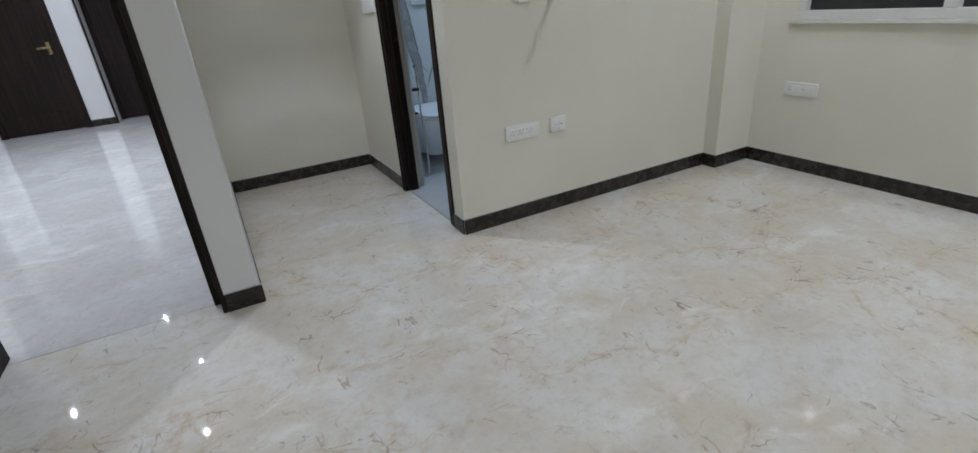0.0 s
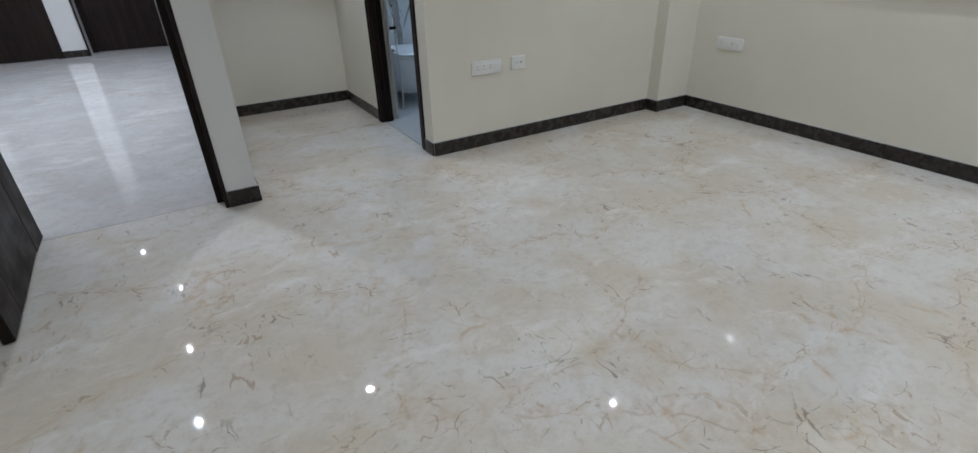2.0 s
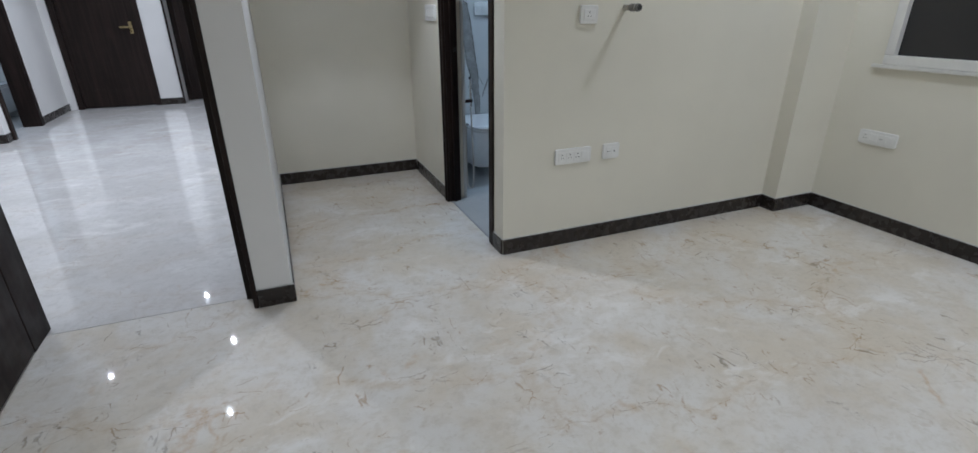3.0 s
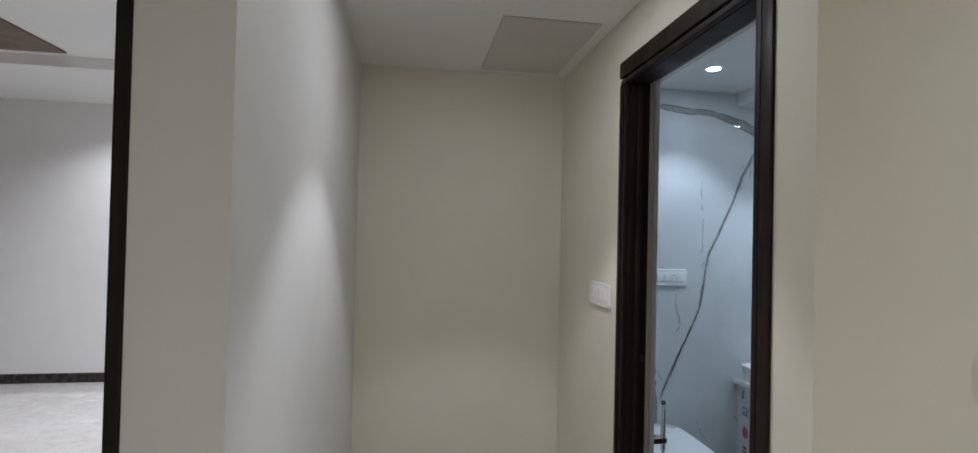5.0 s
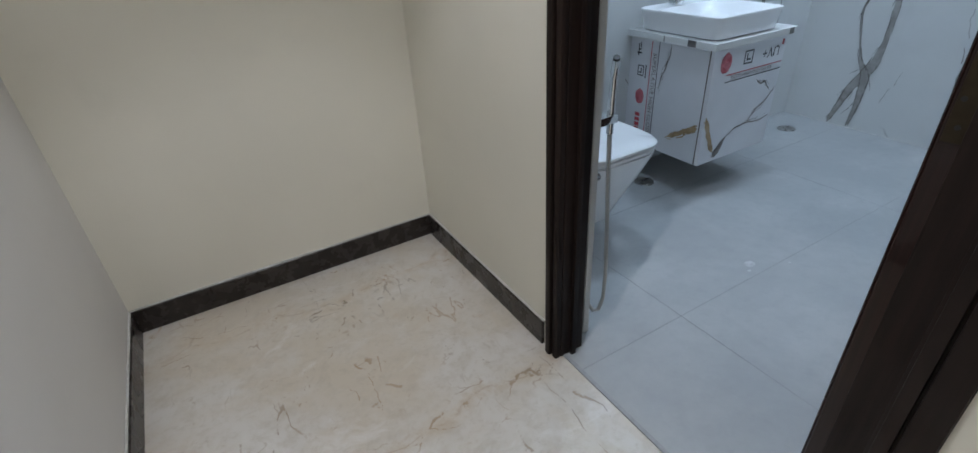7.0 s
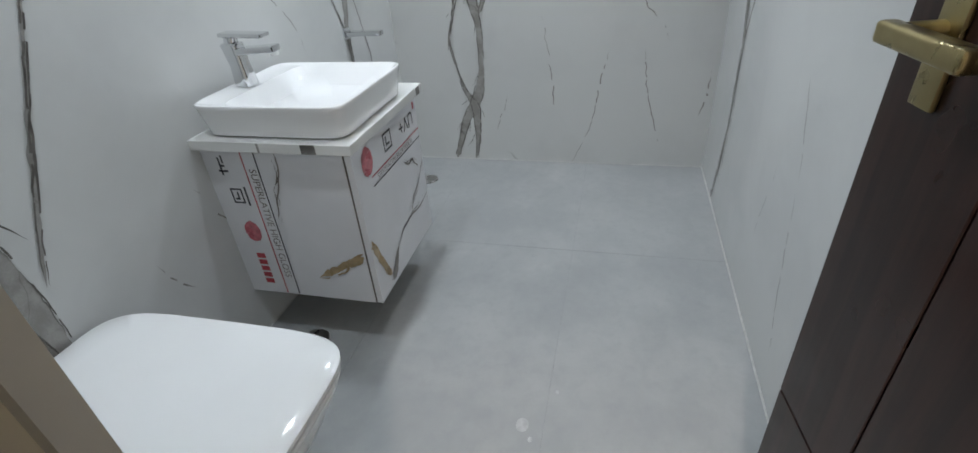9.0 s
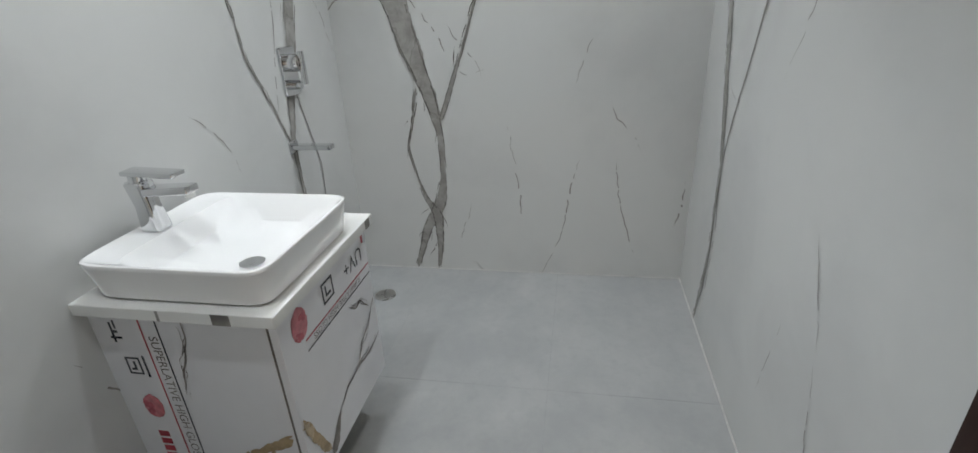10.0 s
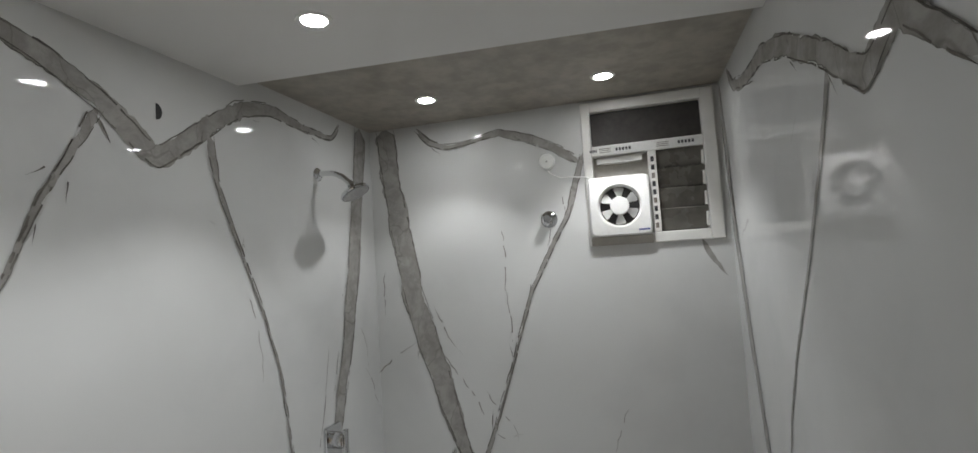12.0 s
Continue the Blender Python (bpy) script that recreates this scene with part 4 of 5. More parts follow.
# ---- wall-hung toilet ----
def toilet(at, label):
    t = thing("toilet", at, label, "toilet")
    body = [ring(0, -(front * 1.05 + back) / 2, hx, (front * 1.05 - back) / 2, z, p) for front, back, hx, z, p in ((0.400, 0.0, 0.110, -0.345, 4), (0.415, 0.0, 0.122, -0.340, 4), (0.440, 0.0, 0.134, -0.280, 4.4), (0.500, 0.0, 0.158, -0.160, 4.8), (0.552, 0.0, 0.178, -0.050, 5), (0.555, 0.0, 0.179, -0.036, 5), (0.550, 0.004, 0.175, -0.033, 5))]
    part("bowl", loft(body), CERAMIC, t)
    part("seat", loft([ring(0, -0.300, hx, hy * 1.20, z, 5.0) for hx, hy, z in ((0.174, 0.236, -0.031), (0.178, 0.240, -0.027), (0.178, 0.240, -0.018), (0.174, 0.236, -0.015))]), CERAMIC, t)
    part("lid", loft([ring(0, -0.300, hx, hy * 1.20, z, 5.0) for hx, hy, z in ((0.176, 0.238, -0.012), (0.181, 0.243, -0.008), (0.181, 0.243, 0.000), (0.176, 0.237, 0.005), (0.12, 0.18, 0.007))]), CERAMIC, t)
    for x in (-0.07, 0.07):
        part("hinge", cyl(bmesh.new(), (x - 0.015, -0.018, -0.005), (x + 0.015, -0.018, -0.005), 0.010, n=16), CHROME, t)
    return t


toilet((0.488, BACK_TILE - 0.002, 0.424), "white ceramic wall-hung toilet with closed square lid")

# ---- health faucet beside the door ----
jet = thing("health_faucet", (0.14, 0.955, 0.66), "chrome hand spray with a steel hose hung beside the door", "hand spray")
part("holder", bevelled(boxes((-0.001, 0.055, -0.022, 0.018, 0.0, 0.022)), 0.004), CHROME, jet)
bm = tube(bmesh.new(), ((0.046, -0.004, -0.03), (0.046, -0.004, 0.05), (0.046, -0.006, 0.11), (0.043, -0.012, 0.14), (0.036, -0.02, 0.158)), (0.009, 0.010, 0.009, 0.0095, 0.010), 14)
head = part("spray_head", bm, CHROME, jet)
part("nozzle", cyl(bmesh.new(), (0.0365, -0.0195, 0.1570), (0.0345, -0.0220, 0.1620), 0.0085, 0.0080, 16), BLACK, head, "dark spray nozzle")
hose = [(0.046, -0.004, -0.03), (0.048, -0.008, -0.15), (0.050, -0.016, -0.30), (0.052, -0.022, -0.45), (0.050, -0.022, -0.55), (0.042, -0.014, -0.595), (0.028, -0.004, -0.60), (0.014, 0.004, -0.57), (0.010, 0.008, -0.45), (0.012, 0.010, -0.25), (0.014, 0.010, -0.16)]
bm = tube(bmesh.new(), hose, 0.0062, 10)
n_h = Nodes("braided_hose")
w_h = n_h.t.nodes.new("ShaderNodeTexWave")
w_h.bands_direction = "Z"
n_h.link(n_h.co, w_h.inputs["Vector"])
w_h.inputs["Scale"].default_value = 90
n_h.bump(w_h.outputs["Fac"], 0.6, 0.002)
part("hose", bm, n_h.done((0.52, 0.50, 0.47), 0.30, 1.0), jet, "flexible steel hose")
part("valve", cyl(bmesh.new(), (0.0, 0.010, -0.15), (0.03, 0.010, -0.15), 0.012, 0.010, 18), CHROME, jet)

# ---- vanity ----
FILM = plain("printed_film_board", (0.74, 0.74, 0.76), 0.22, vary=0.05, grain=5)
TAN = plain("tan_print", (0.46, 0.33, 0.19), 0.25, vary=0.35, grain=40)
DARKPRINT = plain("grey_print", (0.24, 0.21, 0.19), 0.3, vary=0.4, grain=40)
RED = plain("red_print", (0.55, 0.06, 0.08), 0.3, vary=0.25, grain=50)
INK = plain("black_print", (0.03, 0.03, 0.035), 0.3)
COUNTER = plain("vanity_counter_slab", (0.74, 0.74, 0.72), 0.18, vary=0.06, grain=7)
V_X0, V_X1, V_Y0, V_Z0, V_Z1 = 1.052, 1.500, 1.318, 0.163, 0.640
vanity = thing("vanity_cabinet", (1.28, 1.75, 0.18), "white marble-print floating vanity still in printed protective film", "cabinet")
vanity.location = (0, 0, 0)
part("side_panel", bevelled(boxes((V_X0, V_X0 + 0.018, V_Y0 + 0.0220, BACK_TILE, V_Z0, V_Z1)), 0.001, 1), FILM, vanity, smooth=False)
part("side_panel", bevelled(boxes((V_X1 - 0.018, V_X1, V_Y0 + 0.020, BACK_TILE, V_Z0, V_Z1)), 0.001, 1), FILM, vanity, smooth=False)
part("bottom_panel", boxes((V_X0 + 0.019, V_X1 - 0.019, V_Y0 + 0.021, BACK_TILE, V_Z0 + 0.002, V_Z0 + 0.018)), plain("brown_board", (0.16, 0.11, 0.075), 0.6, vary=0.2, grain=30), vanity, smooth=False)
front = part("door", bevelled(boxes((V_X0 + 0.001, V_X1 - 0.001, V_Y0, V_Y0 + 0.018, V_Z0 + 0.001, V_Z1 - 0.004)), 0.001, 1), FILM, vanity, smooth=False)
side = vanity.children[0]
part("shadow_gap", boxes((V_X0 + 0.0006, V_X0 + 0.019, V_Y0 + 0.0185, V_Y0 + 0.0222, V_Z0 + 0.002, V_Z1 - 0.002)), plain("gap_dark", (0.15, 0.13, 0.11), 0.8), vanity, "dark joint behind the door", smooth=False)


def on_vside(u, v):
    return (V_X0 - 0.0008, u, v)


def on_vfront(u, v):
    return (u, V_Y0 - 0.0008, v)


def stroke(place, u0, u1, v0, v1, material, parent, name="print"):
    bm = bmesh.new()
    bm.faces.new([bm.verts.new(place(u, v)) for u, v in ((u0, v0), (u1, v0), (u1, v1), (u0, v1))])
    return part(name, bm, material, parent, smooth=False)


def blot(place, u, v, ru, rv, material, parent, seed=0):
    bm = bmesh.new()
    rnd = random.Random(seed)
    bm.faces.new([bm.verts.new(place(u + ru * math.cos(a) * rnd.uniform(0.92, 1.05), v + rv * math.sin(a) * rnd.uniform(0.92, 1.05))) for a in (2 * math.pi * i / 30 for i in range(30))])
    return part("print", bm, material, parent, smooth=False)


PINK = plain("faded_red_print", (0.62, 0.16, 0.19), 0.3, vary=0.35, grain=60)
stroke(on_vside, 1.628, 1.632, V_Z0 + 0.005, V_Z1 - 0.008, RED, side)
stroke(on_vside, 1.588, 1.592, V_Z0 + 0.005, V_Z1 - 0.008, INK, side)
lettering("SUPERLATIVE HIGH GLOSS", 0.030, Matrix(((0, 0, 0, V_X0 - 0.0012), (0, -1, 0, 1.618), (-1, 0, 0, 0.405), (0, 0, 0, 1))) , DARKPRINT, side)
blot(on_vside, 1.675, 0.385, 0.026, 0.034, PINK, side, 1)
for k in range(5):
    stroke(on_vside, 1.664, 1.692, 0.200 + k * 0.023, 0.217 + k * 0.023, RED, side)
for u0, u1, v0, v1 in ((1.664, 1.700, 0.476, 0.481), (1.664, 1.700, 0.517, 0.522), (1.664, 1.669, 0.481, 0.517), (1.695, 1.700, 0.481, 0.517), (1.677, 1.683, 0.487, 0.511), (1.683, 1.691, 0.487, 0.493), (1.650, 1.656, 0.470, 0.528),
                       (1.690, 1.706, 0.585, 0.592), (1.700, 1.706, 0.560, 0.612), (1.684, 1.712, 0.570, 0.576), (1.690, 1.695, 0.596, 0.618)):
    stroke(on_vside, u0, u1, v0, v1, INK, side)
stroke(on_vfront, V_X0 + 0.085, V_X1 - 0.006, 0.528, 0.532, RED, front)
stroke(on_vfront, V_X0 + 0.085, V_X1 - 0.006, 0.500, 0.504, INK, front)
lettering("SUPERLATIVE HIGH GLOSS", 0.022, Matrix(((-1, 0, 0, 1.30), (0, 0, 0, V_Y0 - 0.0012), (0, -1, 0, 0.524), (0, 0, 0, 1))), DARKPRINT, front)
lettering("UV+", 0.060, Matrix(((-1, 0, 0, 1.405), (0, 0, 0, V_Y0 - 0.0012), (0, -1, 0, 0.600), (0, 0, 0, 1))), INK, front)
blot(on_vfront, V_X0 + 0.075, 0.580, 0.032, 0.040, PINK, front, 2)
for u0, u1, v0, v1 in ((1.235, 1.290, 0.556, 0.562), (1.235, 1.290, 0.604, 0.610), (1.235, 1.241, 0.562, 0.604), (1.284, 1.290, 0.562, 0.604), (1.250, 1.276, 0.570, 0.577), (1.250, 1.257, 0.577, 0.598)):
    stroke(on_vfront, u0, u1, v0, v1, INK, front)
stroke(on_vfront, V_X1 - 0.030, V_X1 - 0.018, 0.600, 0.622, RED, front)


def streak(place, points, widths, material, parent, seed):
    """A torn printed streak with two finer ones beside it, each a hair above the last."""
    out = Vector((-1, 0, 0)) if place is on_vside else Vector((0, -1, 0))
    for k, (spread, share, rough) in enumerate(((0.0, 0.8, 0.65), (0.012, 0.35, 0.95), (0.012, 0.35, 0.95))):
        rnd = random.Random(seed * 7 + k)
        lift = out * (0.0003 * (1 + k) + 0.0001 * (seed % 3))
        line = [(u + rnd.uniform(-spread, spread), v + rnd.uniform(-spread, spread) * 1.3) for u, v in points]
        part("print", ribbon(line, [w * share for w in widths], lambda u, v: Vector(place(u, v)) + lift, rough, 0.004, seed + 50 * k), material, parent, smooth=False)


streak(on_vside, ((1.494, 0.243), (1.455, 0.262), (1.42, 0.282), (1.38, 0.302), (1.346, 0.327)), (0.006, 0.024, 0.020, 0.034, 0.030), TAN, side, 41)
streak(on_vside, ((1.53, 0.64), (1.53, 0.58), (1.55, 0.52), (1.57, 0.47), (1.575, 0.43)), (0.002, 0.005, 0.006, 0.005, 0.002), DARKPRINT, side, 42)
streak(on_vfront, ((1.060, 0.375), (1.075, 0.335), (1.098, 0.285), (1.118, 0.235), (1.140, 0.205)), (0.014, 0.034, 0.030, 0.036, 0.016), TAN, front, 44)
streak(on_vfront, ((1.140, 0.180), (1.165, 0.200), (1.190, 0.232), (1.215, 0.262)), (0.030, 0.040, 0.026, 0.008), DARKPRINT, front, 45)
streak(on_vfront, ((1.215, 0.262), (1.264, 0.290), (1.33, 0.295), (1.40, 0.285), (1.49, 0.30)), (0.004, 0.007, 0.006, 0.006, 0.004), DARKPRINT, front, 46)
streak(on_vfront, ((1.34, 0.297), (1.38, 0.345), (1.43, 0.365), (1.49, 0.420)), (0.004, 0.006, 0.005, 0.004), DARKPRINT, front, 48)
streak(on_vfront, ((1.34, 0.48), (1.38, 0.45), (1.41, 0.46), (1.45, 0.41)), (0.004, 0.008, 0.006, 0.004), DARKPRINT, front, 47)
counter = thing("vanity_counter", (0, 0, 0), "white veined slab counter on the vanity", "countertop")
slab_part = part("slab", bevelled(boxes((1.026, 1.522, 1.298, BACK_TILE - 0.0005, 0.6405, 0.668)), 0.0015, 1), COUNTER, counter, smooth=False)
for u0, u1 in ((1.39, 1.43), (1.545, 1.552)):
    stroke(lambda u, v: (1.0252, u, v), u0, u1, 0.642, 0.667, VEIN, slab_part, "vein")
stroke(lambda u, v: (u, 1.2972, v), 1.47, 1.50, 0.642, 0.667, VEIN, slab_part, "vein")

# ---- basin and tap ----
basin = thing("wash_basin", (1.240, 1.517, 0.668), "white ceramic rectangular countertop wash basin with rounded corners", "basin")
HX, HY = 0.202, 0.208
part("bowl", loft([ring(0, 0, HX - 0.022, HY - 0.020, 0.0005, 11, 64), ring(0, 0, HX - 0.014, HY - 0.012, 0.006, 11, 64), ring(0, 0, HX - 0.002, HY - 0.002, 0.074, 11, 64), ring(0, 0, HX, HY, 0.080, 11, 64), ring(0, 0, HX - 0.001, HY - 0.001, 0.085, 11, 64), ring(0, 0, HX - 0.005, HY - 0.005, 0.087, 11, 64),
                   ring(0, -0.001, HX - 0.009, HY - 0.009, 0.085, 11, 64), ring(0, -0.032, HX - 0.014, HY - 0.044, 0.081, 9, 64), ring(0, -0.034, HX - 0.030, HY - 0.056, 0.060, 7, 64), ring(0, -0.036, HX - 0.055, HY - 0.075, 0.032, 4, 64), ring(-0.02, -0.055, HX - 0.10, HY - 0.115, 0.020, 3, 64), ring(-0.045, -0.075, 0.024, 0.024, 0.017, 2, 64)]), CERAMIC, basin)
drain_b = part("waste", lathe(bmesh.new(), ((0.012, 0.0185), (0.026, 0.0185), (0.027, 0.021), (0.022, 0.022), (0.012, 0.0205)), (-0.045, -0.075, 0), n=28), CHROME, basin, "chrome waste")
tap = thing("basin_tap", (1.222, 1.680, 0.7525), "chrome single-lever tap on the wash basin", "tap")
part("body", loft([[Vector((v.x, v.y - s, v.z)) for v in ring(0, 0, hx, hy, z, 3.2, 28)] for hx, hy, z, s in ((0.026, 0.027, 0.0, 0), (0.026, 0.027, 0.004, 0), (0.021, 0.023, 0.055, -0.004), (0.023, 0.027, 0.106, -0.010), (0.019, 0.024, 0.110, -0.010))]), CHROME, tap)
part("spout", bevelled(moved(boxes((-0.020, 0.020, -0.125, 0.02, 0.080, 0.097)), Matrix.Rotation(radians(-3), 4, "X")), 0.004, 3), CHROME, tap)
part("aerator", cyl(bmesh.new(), (0, -0.110, 0.078), (0, -0.110, 0.087), 0.011, n=18), WHITE, tap)
part("cartridge", cyl(bmesh.new(), (0, 0.010, 0.109), (0, 0.008, 0.126), 0.018, n=24), CHROME, tap)
part("lever", bevelled(moved(boxes((-0.021, 0.021, -0.092, 0.034, 0.126, 0.136)), Matrix.Rotation(radians(2), 4, "X")), 0.003, 3), CHROME, tap)


# ---- shower fittings ----
shower = thing("wall_shower", (1.990, BACK_TILE, 1.992), "chrome round shower head on a bent wall arm", "shower")
part("flange", moved(lathe(bmesh.new(), ((0.026, 0.0), (0.026, 0.003), (0.018, 0.010), (0.010, 0.012)), n=28), Matrix.Rotation(radians(90), 4, "X")), CHROME, shower)
part("arm", tube(bmesh.new(), ((0, 0, 0), (0, -0.03, 0.002), (0, -0.07, -0.002), (0, -0.105, -0.018), (0, -0.135, -0.045)), 0.0105, 14), CHROME, shower)
m = Matrix.Translation((0, -0.135, -0.045)) @ Matrix.Rotation(radians(-28), 4, "X")
head = part("head", moved(lathe(bmesh.new(), ((0.011, 0.006), (0.015, -0.012), (0.032, -0.026), (0.053, -0.036), (0.056, -0.043), (0.054, -0.048)), n=32), m), CHROME, shower)
part("spray_face", moved(lathe(bmesh.new(), ((0.050, -0.0482), (0.047, -0.0505), (0.002, -0.0505)), n=32), m), plain("grey_rubber_nozzles", (0.55, 0.55, 0.55), 0.4, vary=0.5, grain=300), head, "grey nozzle face")

mixer = thing("shower_mixer", (2.012, BACK_TILE, 0.985), "chrome concealed shower mixer plate with lever and diverter", "mixer")
part("plate", rounded_plate(0.050, 0.082, 0.012), CHROME, mixer)
part("knob", moved(lathe(bmesh.new(), ((0.030, 0.0), (0.030, 0.036), (0.026, 0.042)), n=28), Matrix.Translation((0, -0.012, 0.028)) @ Matrix.Rotation(radians(90), 4, "X")), CHROME, mixer)
part("lever", bevelled(boxes((-0.011, 0.013, -0.066, -0.052, -0.045, 0.066)), 0.003), CHROME, mixer)
part("diverter", moved(lathe(bmesh.new(), ((0.017, 0.0), (0.017, 0.028), (0.013, 0.032)), n=24), Matrix.Translation((0, -0.012, -0.046)) @ Matrix.Rotation(radians(90), 4, "X")), CHROME, mixer)
spout = thing("wall_spout", (1.948, BACK_TILE, 0.733), "flat chrome bath spout on the wall", "spout")
part("flange", rounded_plate(0.028, 0.022, 0.006), CHROME, spout)
part("spout_bar", bevelled(boxes((-0.020, 0.020, -0.150, -0.004, -0.008, 0.009)), 0.004, 3), CHROME, spout)
valve = thing("stop_valve", (END_X, 0.955, 1.782), "round chrome stop valve on the end wall", "valve")
part("flange", moved(lathe(bmesh.new(), ((0.034, 0.0), (0.034, 0.003), (0.024, 0.010), (0.015, 0.014)), n=30), Matrix.Rotation(radians(-90), 4, "Y")), CHROME, valve)
part("knob", moved(lathe(bmesh.new(), ((0.012, 0.012), (0.016, 0.020), (0.018, 0.040), (0.014, 0.044)), n=26), Matrix.Rotation(radians(-90), 4, "Y")), CHROME, valve)

# ---- drains ----
for x, y in ((1.028, 1.570), (2.138, 1.572)):
    t = thing("floor_drain", (x, y, 0.0015), "round stainless floor drain grate in grey tile", "drain", "floor drains")
    part("rim", lathe(bmesh.new(), ((0.034, 0.0), (0.047, 0.0), (0.047, 0.002), (0.044, 0.004), (0.036, 0.003)), n=36), STEEL, t)
    part("well", lathe(bmesh.new(), ((0.002, 0.0004), (0.036, 0.0004), (0.036, 0.001), (0.002, 0.001)), n=30), BLACK, t, "dark drain well")
    for k in range(5):
        w = math.sqrt(0.035 ** 2 - (0.012 * (k - 2)) ** 2)
        part("grate_bar", bevelled(boxes((-w, w, 0.012 * (k - 2) - 0.003, 0.012 * (k - 2) + 0.003, 0.0012, 0.0032)), 0.0006, 1), STEEL, t, smooth=False)

# ---- high window with exhaust fan ----
win2 = thing("window_2", (0, 0, 0), "white framed high bathroom window with glass louvres", "window", kind="structure")
FX0, FX1 = 2.385, 2.47
for y0, y1, z0, z1 in ((0.765, 0.800, 1.660, 2.235), (0.305, 0.352, 1.660, 2.235), (0.352, 0.765, 1.660, 1.700), (0.352, 0.765, 2.195, 2.235), (0.352, 0.765, 2.015, 2.055), (0.525, 0.555, 1.700, 2.015)):
    part("window_frame", bevelled(boxes((FX0, FX1, y0, y1, z0, z1)), 0.004), UPVC, win2, smooth=False)
part("pane", boxes((2.42, 2.426, 0.352, 0.765, 2.055, 2.195)), plain("dark_mesh_pane", (0.035, 0.03, 0.028), 0.6, vary=0.2), win2, "dark upper pane", smooth=False)
LOUVRE = plain("grey_frosted_louvre", (0.125, 0.118, 0.105), 0.25, vary=0.2, grain=30)
for k in range(4):
    z = 1.705 + k * 0.078
    part("louvre", bevelled(moved(boxes((-0.003, 0.003, 0.353, 0.524, 0.0, 0.086)), Matrix.Translation((2.425, 0, z)) @ Matrix.Rotation(radians(-18), 4, "Y")), 0.001, 1), LOUVRE, win2, "dark frosted glass louvre", smooth=False)
    part("louvre_clip", bevelled(boxes((2.40, 2.43, 0.3525, 0.362, z + 0.008, z + 0.060)), 0.002, 1), UPVC, win2, smooth=False)
part("blank_panel", boxes((2.44, 2.446, 0.555, 0.765, 1.700, 2.015)), plain("fan_backing", (0.50, 0.48, 0.44), 0.6), win2, smooth=False)
part("slot_frame", bevelled(boxes((2.405, 2.44, 0.575, 0.75, 1.985, 2.012)), 0.003), UPVC, win2, smooth=False)
part("outside_dark", boxes((2.50, 2.51, 0.305, 0.80, 1.66, 2.235)), BLACK, win2, "dark night behind the window", smooth=False)
tape = stroke(lambda u, v: (FX0 - 0.0008, u, v), 0.353, 0.764, 2.020, 2.050, plain("printed_tape", (0.70, 0.70, 0.68), 0.4), win2, "protective_tape")
for u, w in ((0.385, 0.062), (0.615, 0.062), (0.745, 0.030)):
    for k in range(5):
        stroke(lambda a, b: (FX0 - 0.0014, a, b), u + w * k / 5, u + w * (k + 0.65) / 5, 2.029, 2.041, INK, tape)
for u in (0.475, 0.69):
    for k in range(3):
        stroke(lambda a, b: (FX0 - 0.0014, a, b), u, u + 0.045, 2.026 + 0.007 * k, 2.029 + 0.007 * k, DARKPRINT, tape)
for k in range(9):
    stroke(lambda a, b: (FX0 - 0.0008, a, b), 0.534, 0.546, 1.715 + k * 0.032, 1.735 + k * 0.032, INK if k % 3 else DARKPRINT, win2, "tape_print")

fan = thing("exhaust_fan", (2.385, 0.674, 1.810), "white square exhaust fan fixed in the bathroom window", "fan")
FW = 0.116
bm = loft([ring(0, 0, FW, FW, 0, 14, 64), ring(0, 0, FW, FW, 0.018, 14, 64), ring(0, 0, FW - 0.006, FW - 0.006, 0.026, 12, 64), ring(0, 0, 0.084, 0.084, 0.029, 2, 64), ring(0, 0, 0.078, 0.078, 0.022, 2, 64), ring(0, 0, 0.076, 0.076, 0.002, 2, 64)], (True, True))
turn_fan = Matrix.Rotation(radians(-90), 4, "Y")
part("housing", moved(bm, turn_fan), WHITE, fan)
part("throat", moved(lathe(bmesh.new(), ((0.0745, 0.0028), (0.001, 0.0034)), n=36), turn_fan), BLACK, fan, "dark fan throat")
part("hub", moved(lathe(bmesh.new(), ((0.036, 0.004), (0.036, 0.022), (0.033, 0.027), (0.010, 0.029)), n=32), turn_fan), WHITE, fan)
for k in range(6):
    bm = bmesh.new()
    a0 = 2 * math.pi * k / 6
    rows = []
    for r, spread in ((0.034, 0.20), (0.050, 0.27), (0.066, 0.30), (0.072, 0.24)):
        rows.append([(bm.verts.new((r * math.cos(a0 + s * spread), r * math.sin(a0 + s * spread), 0.012 + s * 0.006 + h)), ) [0] for s in (-1, -0.3, 0.4, 1) for h in (0,)])
    for u, v in zip(rows, rows[1:]):
        for i in range(3):
            bm.faces.new((u[i], u[i + 1], v[i + 1], v[i]))
    bmesh.ops.solidify(bm, geom=list(bm.faces), thickness=0.002)
    part("blade", moved(bm, turn_fan), WHITE, fan)
part("badge", boxes((-0.0275, -0.0262, -0.105, -0.065, -0.100, -0.094)), plain("blue_badge", (0.06, 0.09, 0.30), 0.4), fan, "small blue badge", smooth=False)
# the shadow below the fan, put in as a thin grey strip
part("lower_flap", bevelled(boxes((-0.004, 0.0, -0.116, 0.116, -0.150, -0.117)), 0.002, 1), plain("fan_shadow_grey", (0.45, 0.42, 0.38), 0.6), fan, "grey strip standing for the shadow under the fan", smooth=False)

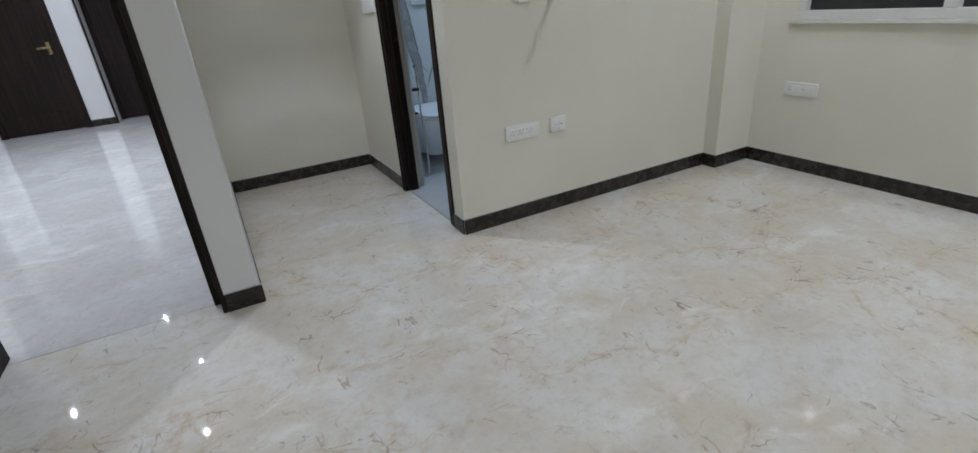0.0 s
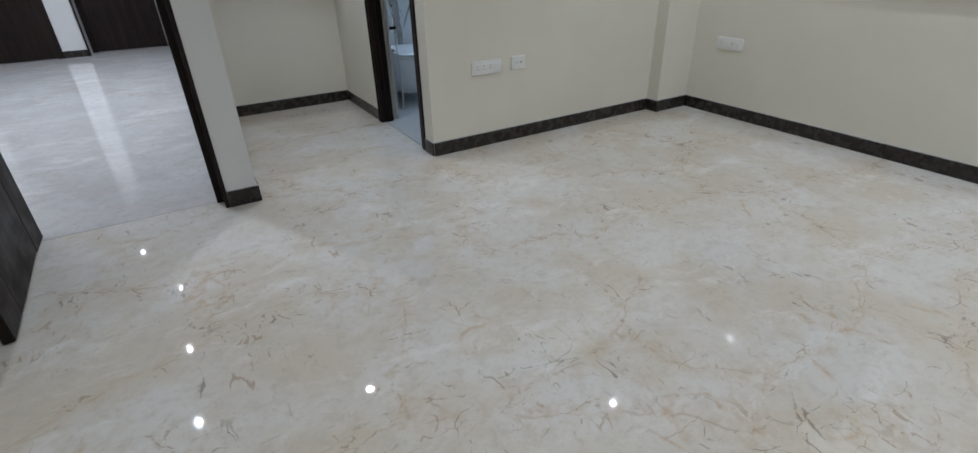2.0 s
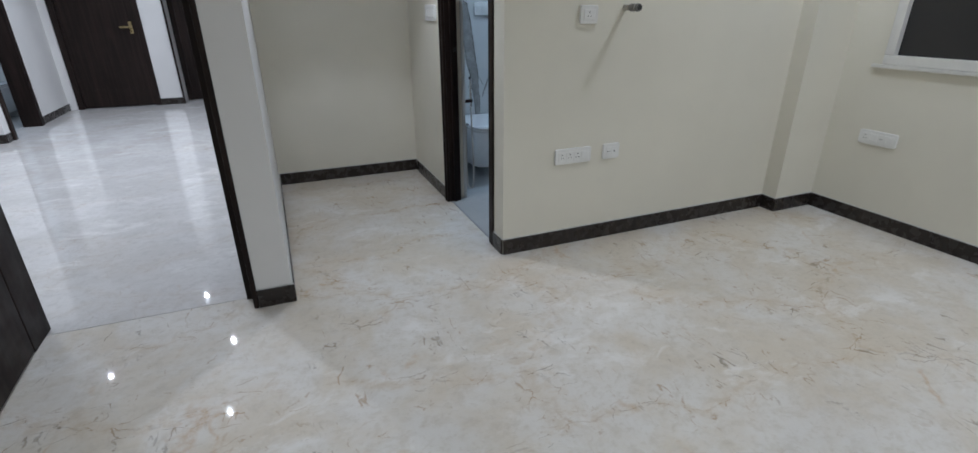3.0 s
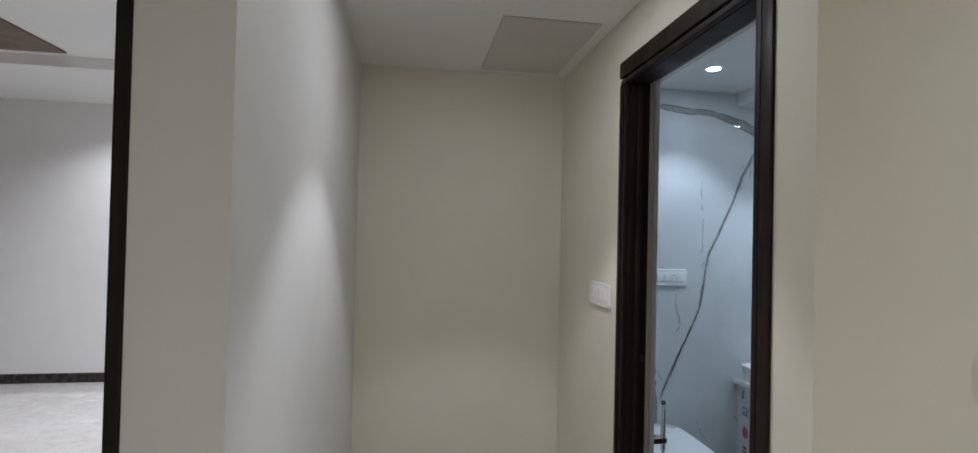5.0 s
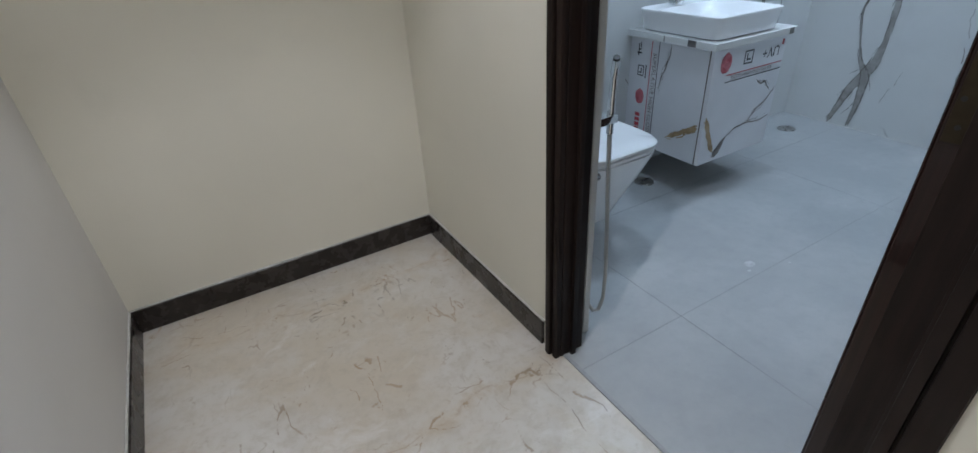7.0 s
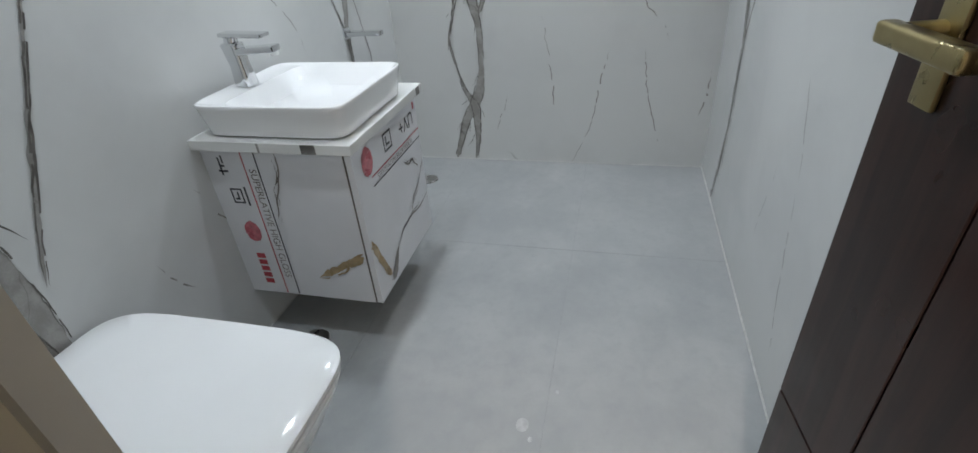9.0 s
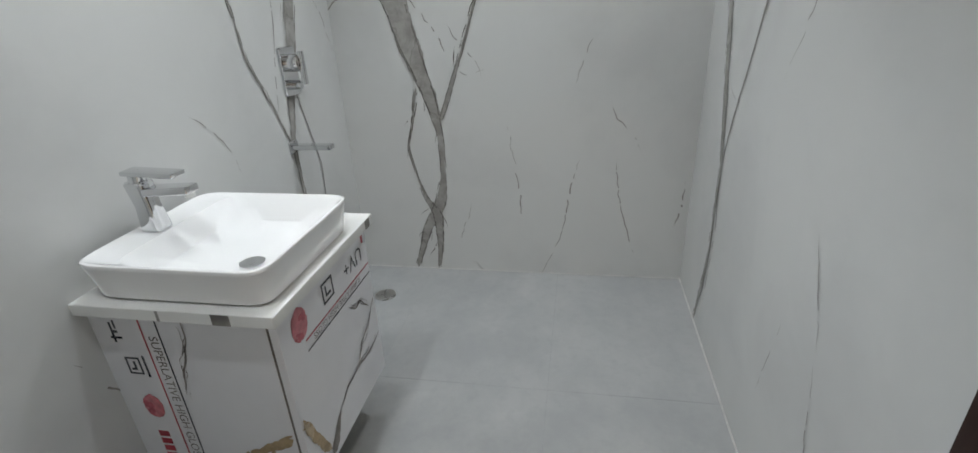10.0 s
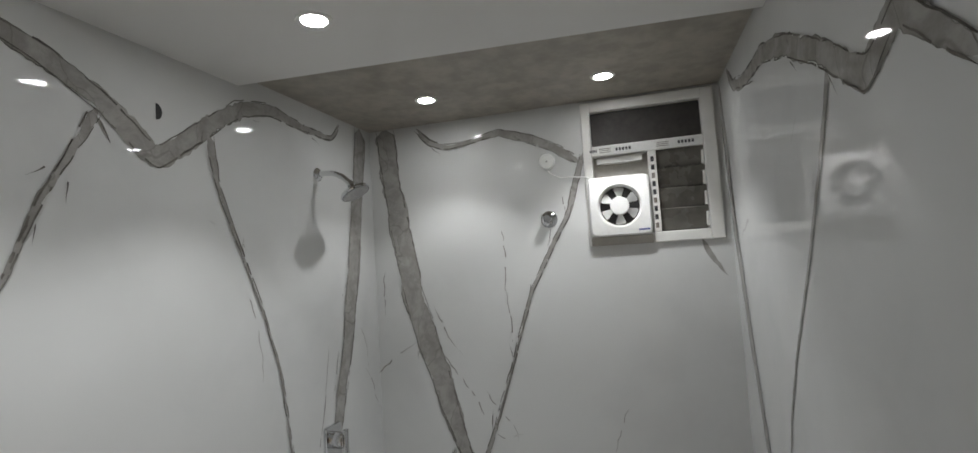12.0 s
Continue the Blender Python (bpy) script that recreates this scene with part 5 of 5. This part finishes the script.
rose = thing("wire_outlet", (END_X, 0.948, 2.018), "round white electrical outlet cover with a loose wire", "electrical outlet")
part("cover", moved(lathe(bmesh.new(), ((0.034, 0.0), (0.034, 0.006), (0.028, 0.012), (0.004, 0.014)), n=32), turn_fan), WHITE, rose)
part("screw", moved(lathe(bmesh.new(), ((0.004, 0.0135), (0.004, 0.0155)), n=12), turn_fan), STEEL, rose)
part("wire", tube(bmesh.new(), ((-0.004, 0.0, -0.034), (-0.010, -0.015, -0.055), (-0.012, -0.05, -0.072), (-0.012, -0.10, -0.074), (-0.016, -0.145, -0.080), (-0.018, -0.165, -0.085)), 0.0025, 8), WHITE, rose)
hole = thing("conduit_hole", (1.329, BACK_TILE, 2.055), "small dark open conduit hole in the porcelain wall", "hole")
bm = bmesh.new()
arc = [(0.017 * math.cos(a), 0.021 * math.sin(a)) for a in (math.pi * (i / 14 - 0.5) for i in range(15))]
lid = bm.faces.new([bm.verts.new((u - 0.008, -0.0012, v)) for u, v in arc])
for v in bmesh.ops.extrude_face_region(bm, geom=[lid])["geom"]:
    if isinstance(v, bmesh.types.BMVert):
        v.co.y = 0.0
part("well", bm, BLACK, hole, "dark hole", smooth=False)

# plaster crumbs left on the bathroom floor
SPLASH = plain("dried_plaster", (0.52, 0.53, 0.53), 0.8, vary=0.2)
for k, (x, y, r) in enumerate(((0.838, 0.876, 0.016), (0.955, 0.80, 0.005), (0.80, 0.85, 0.006))):
    t = thing("plaster_splash", (x, y, 0.0015), "dried white plaster splash on the grey floor tile", "stain", "plaster splashes")
    rnd = random.Random(k)
    part("splash", loft([[Vector((v.x * f, v.y * f, z)) for v in ring(0, 0, r * 1.3, r, 0, 2.2, 18)] for f, z in ((1, 0.0002), (0.8, 0.001), (0.3, 0.0014))]), SPLASH, t)

# ---- hall bathroom seen through its doorway ----
structure("wall_hall_bath", boxes((-5.2, -3.74, 6.10, 6.29, 0, H_ROOM), (-5.2, -5.0, 4.46, 6.10, 0, H_ROOM)), SLAB, "white porcelain walls of the hall bathroom", "wall")
structure("floor_hall_bath", boxes((-5.0, -3.74, 4.46, 6.10, -0.05, 0.002)), GREY, "grey tiled hall bathroom floor", "floor")
structure("ceiling_hall_bath", boxes((-5.0, -3.74, 4.46, 6.10, 2.30, 2.36)), CEIL, "white hall bathroom ceiling", "ceiling")
toilet((-4.15, 6.098, 0.432), "white ceramic toilet in the hall bathroom")
wall_plate((-4.22, 6.10, 1.30), 0, 3, (0, 0, 3), "white socket plate on the hall bathroom wall", width=0.16)
vein("wall_hall_bath", lambda u, v: (u, 6.0988, v), ((-4.22, 2.25), (-4.25, 1.9), (-4.18, 1.6), (-4.28, 1.3), (-4.2, 1.0)), (0.12, 0.14, 0.10, 0.06, 0.02), 51, 0.3)
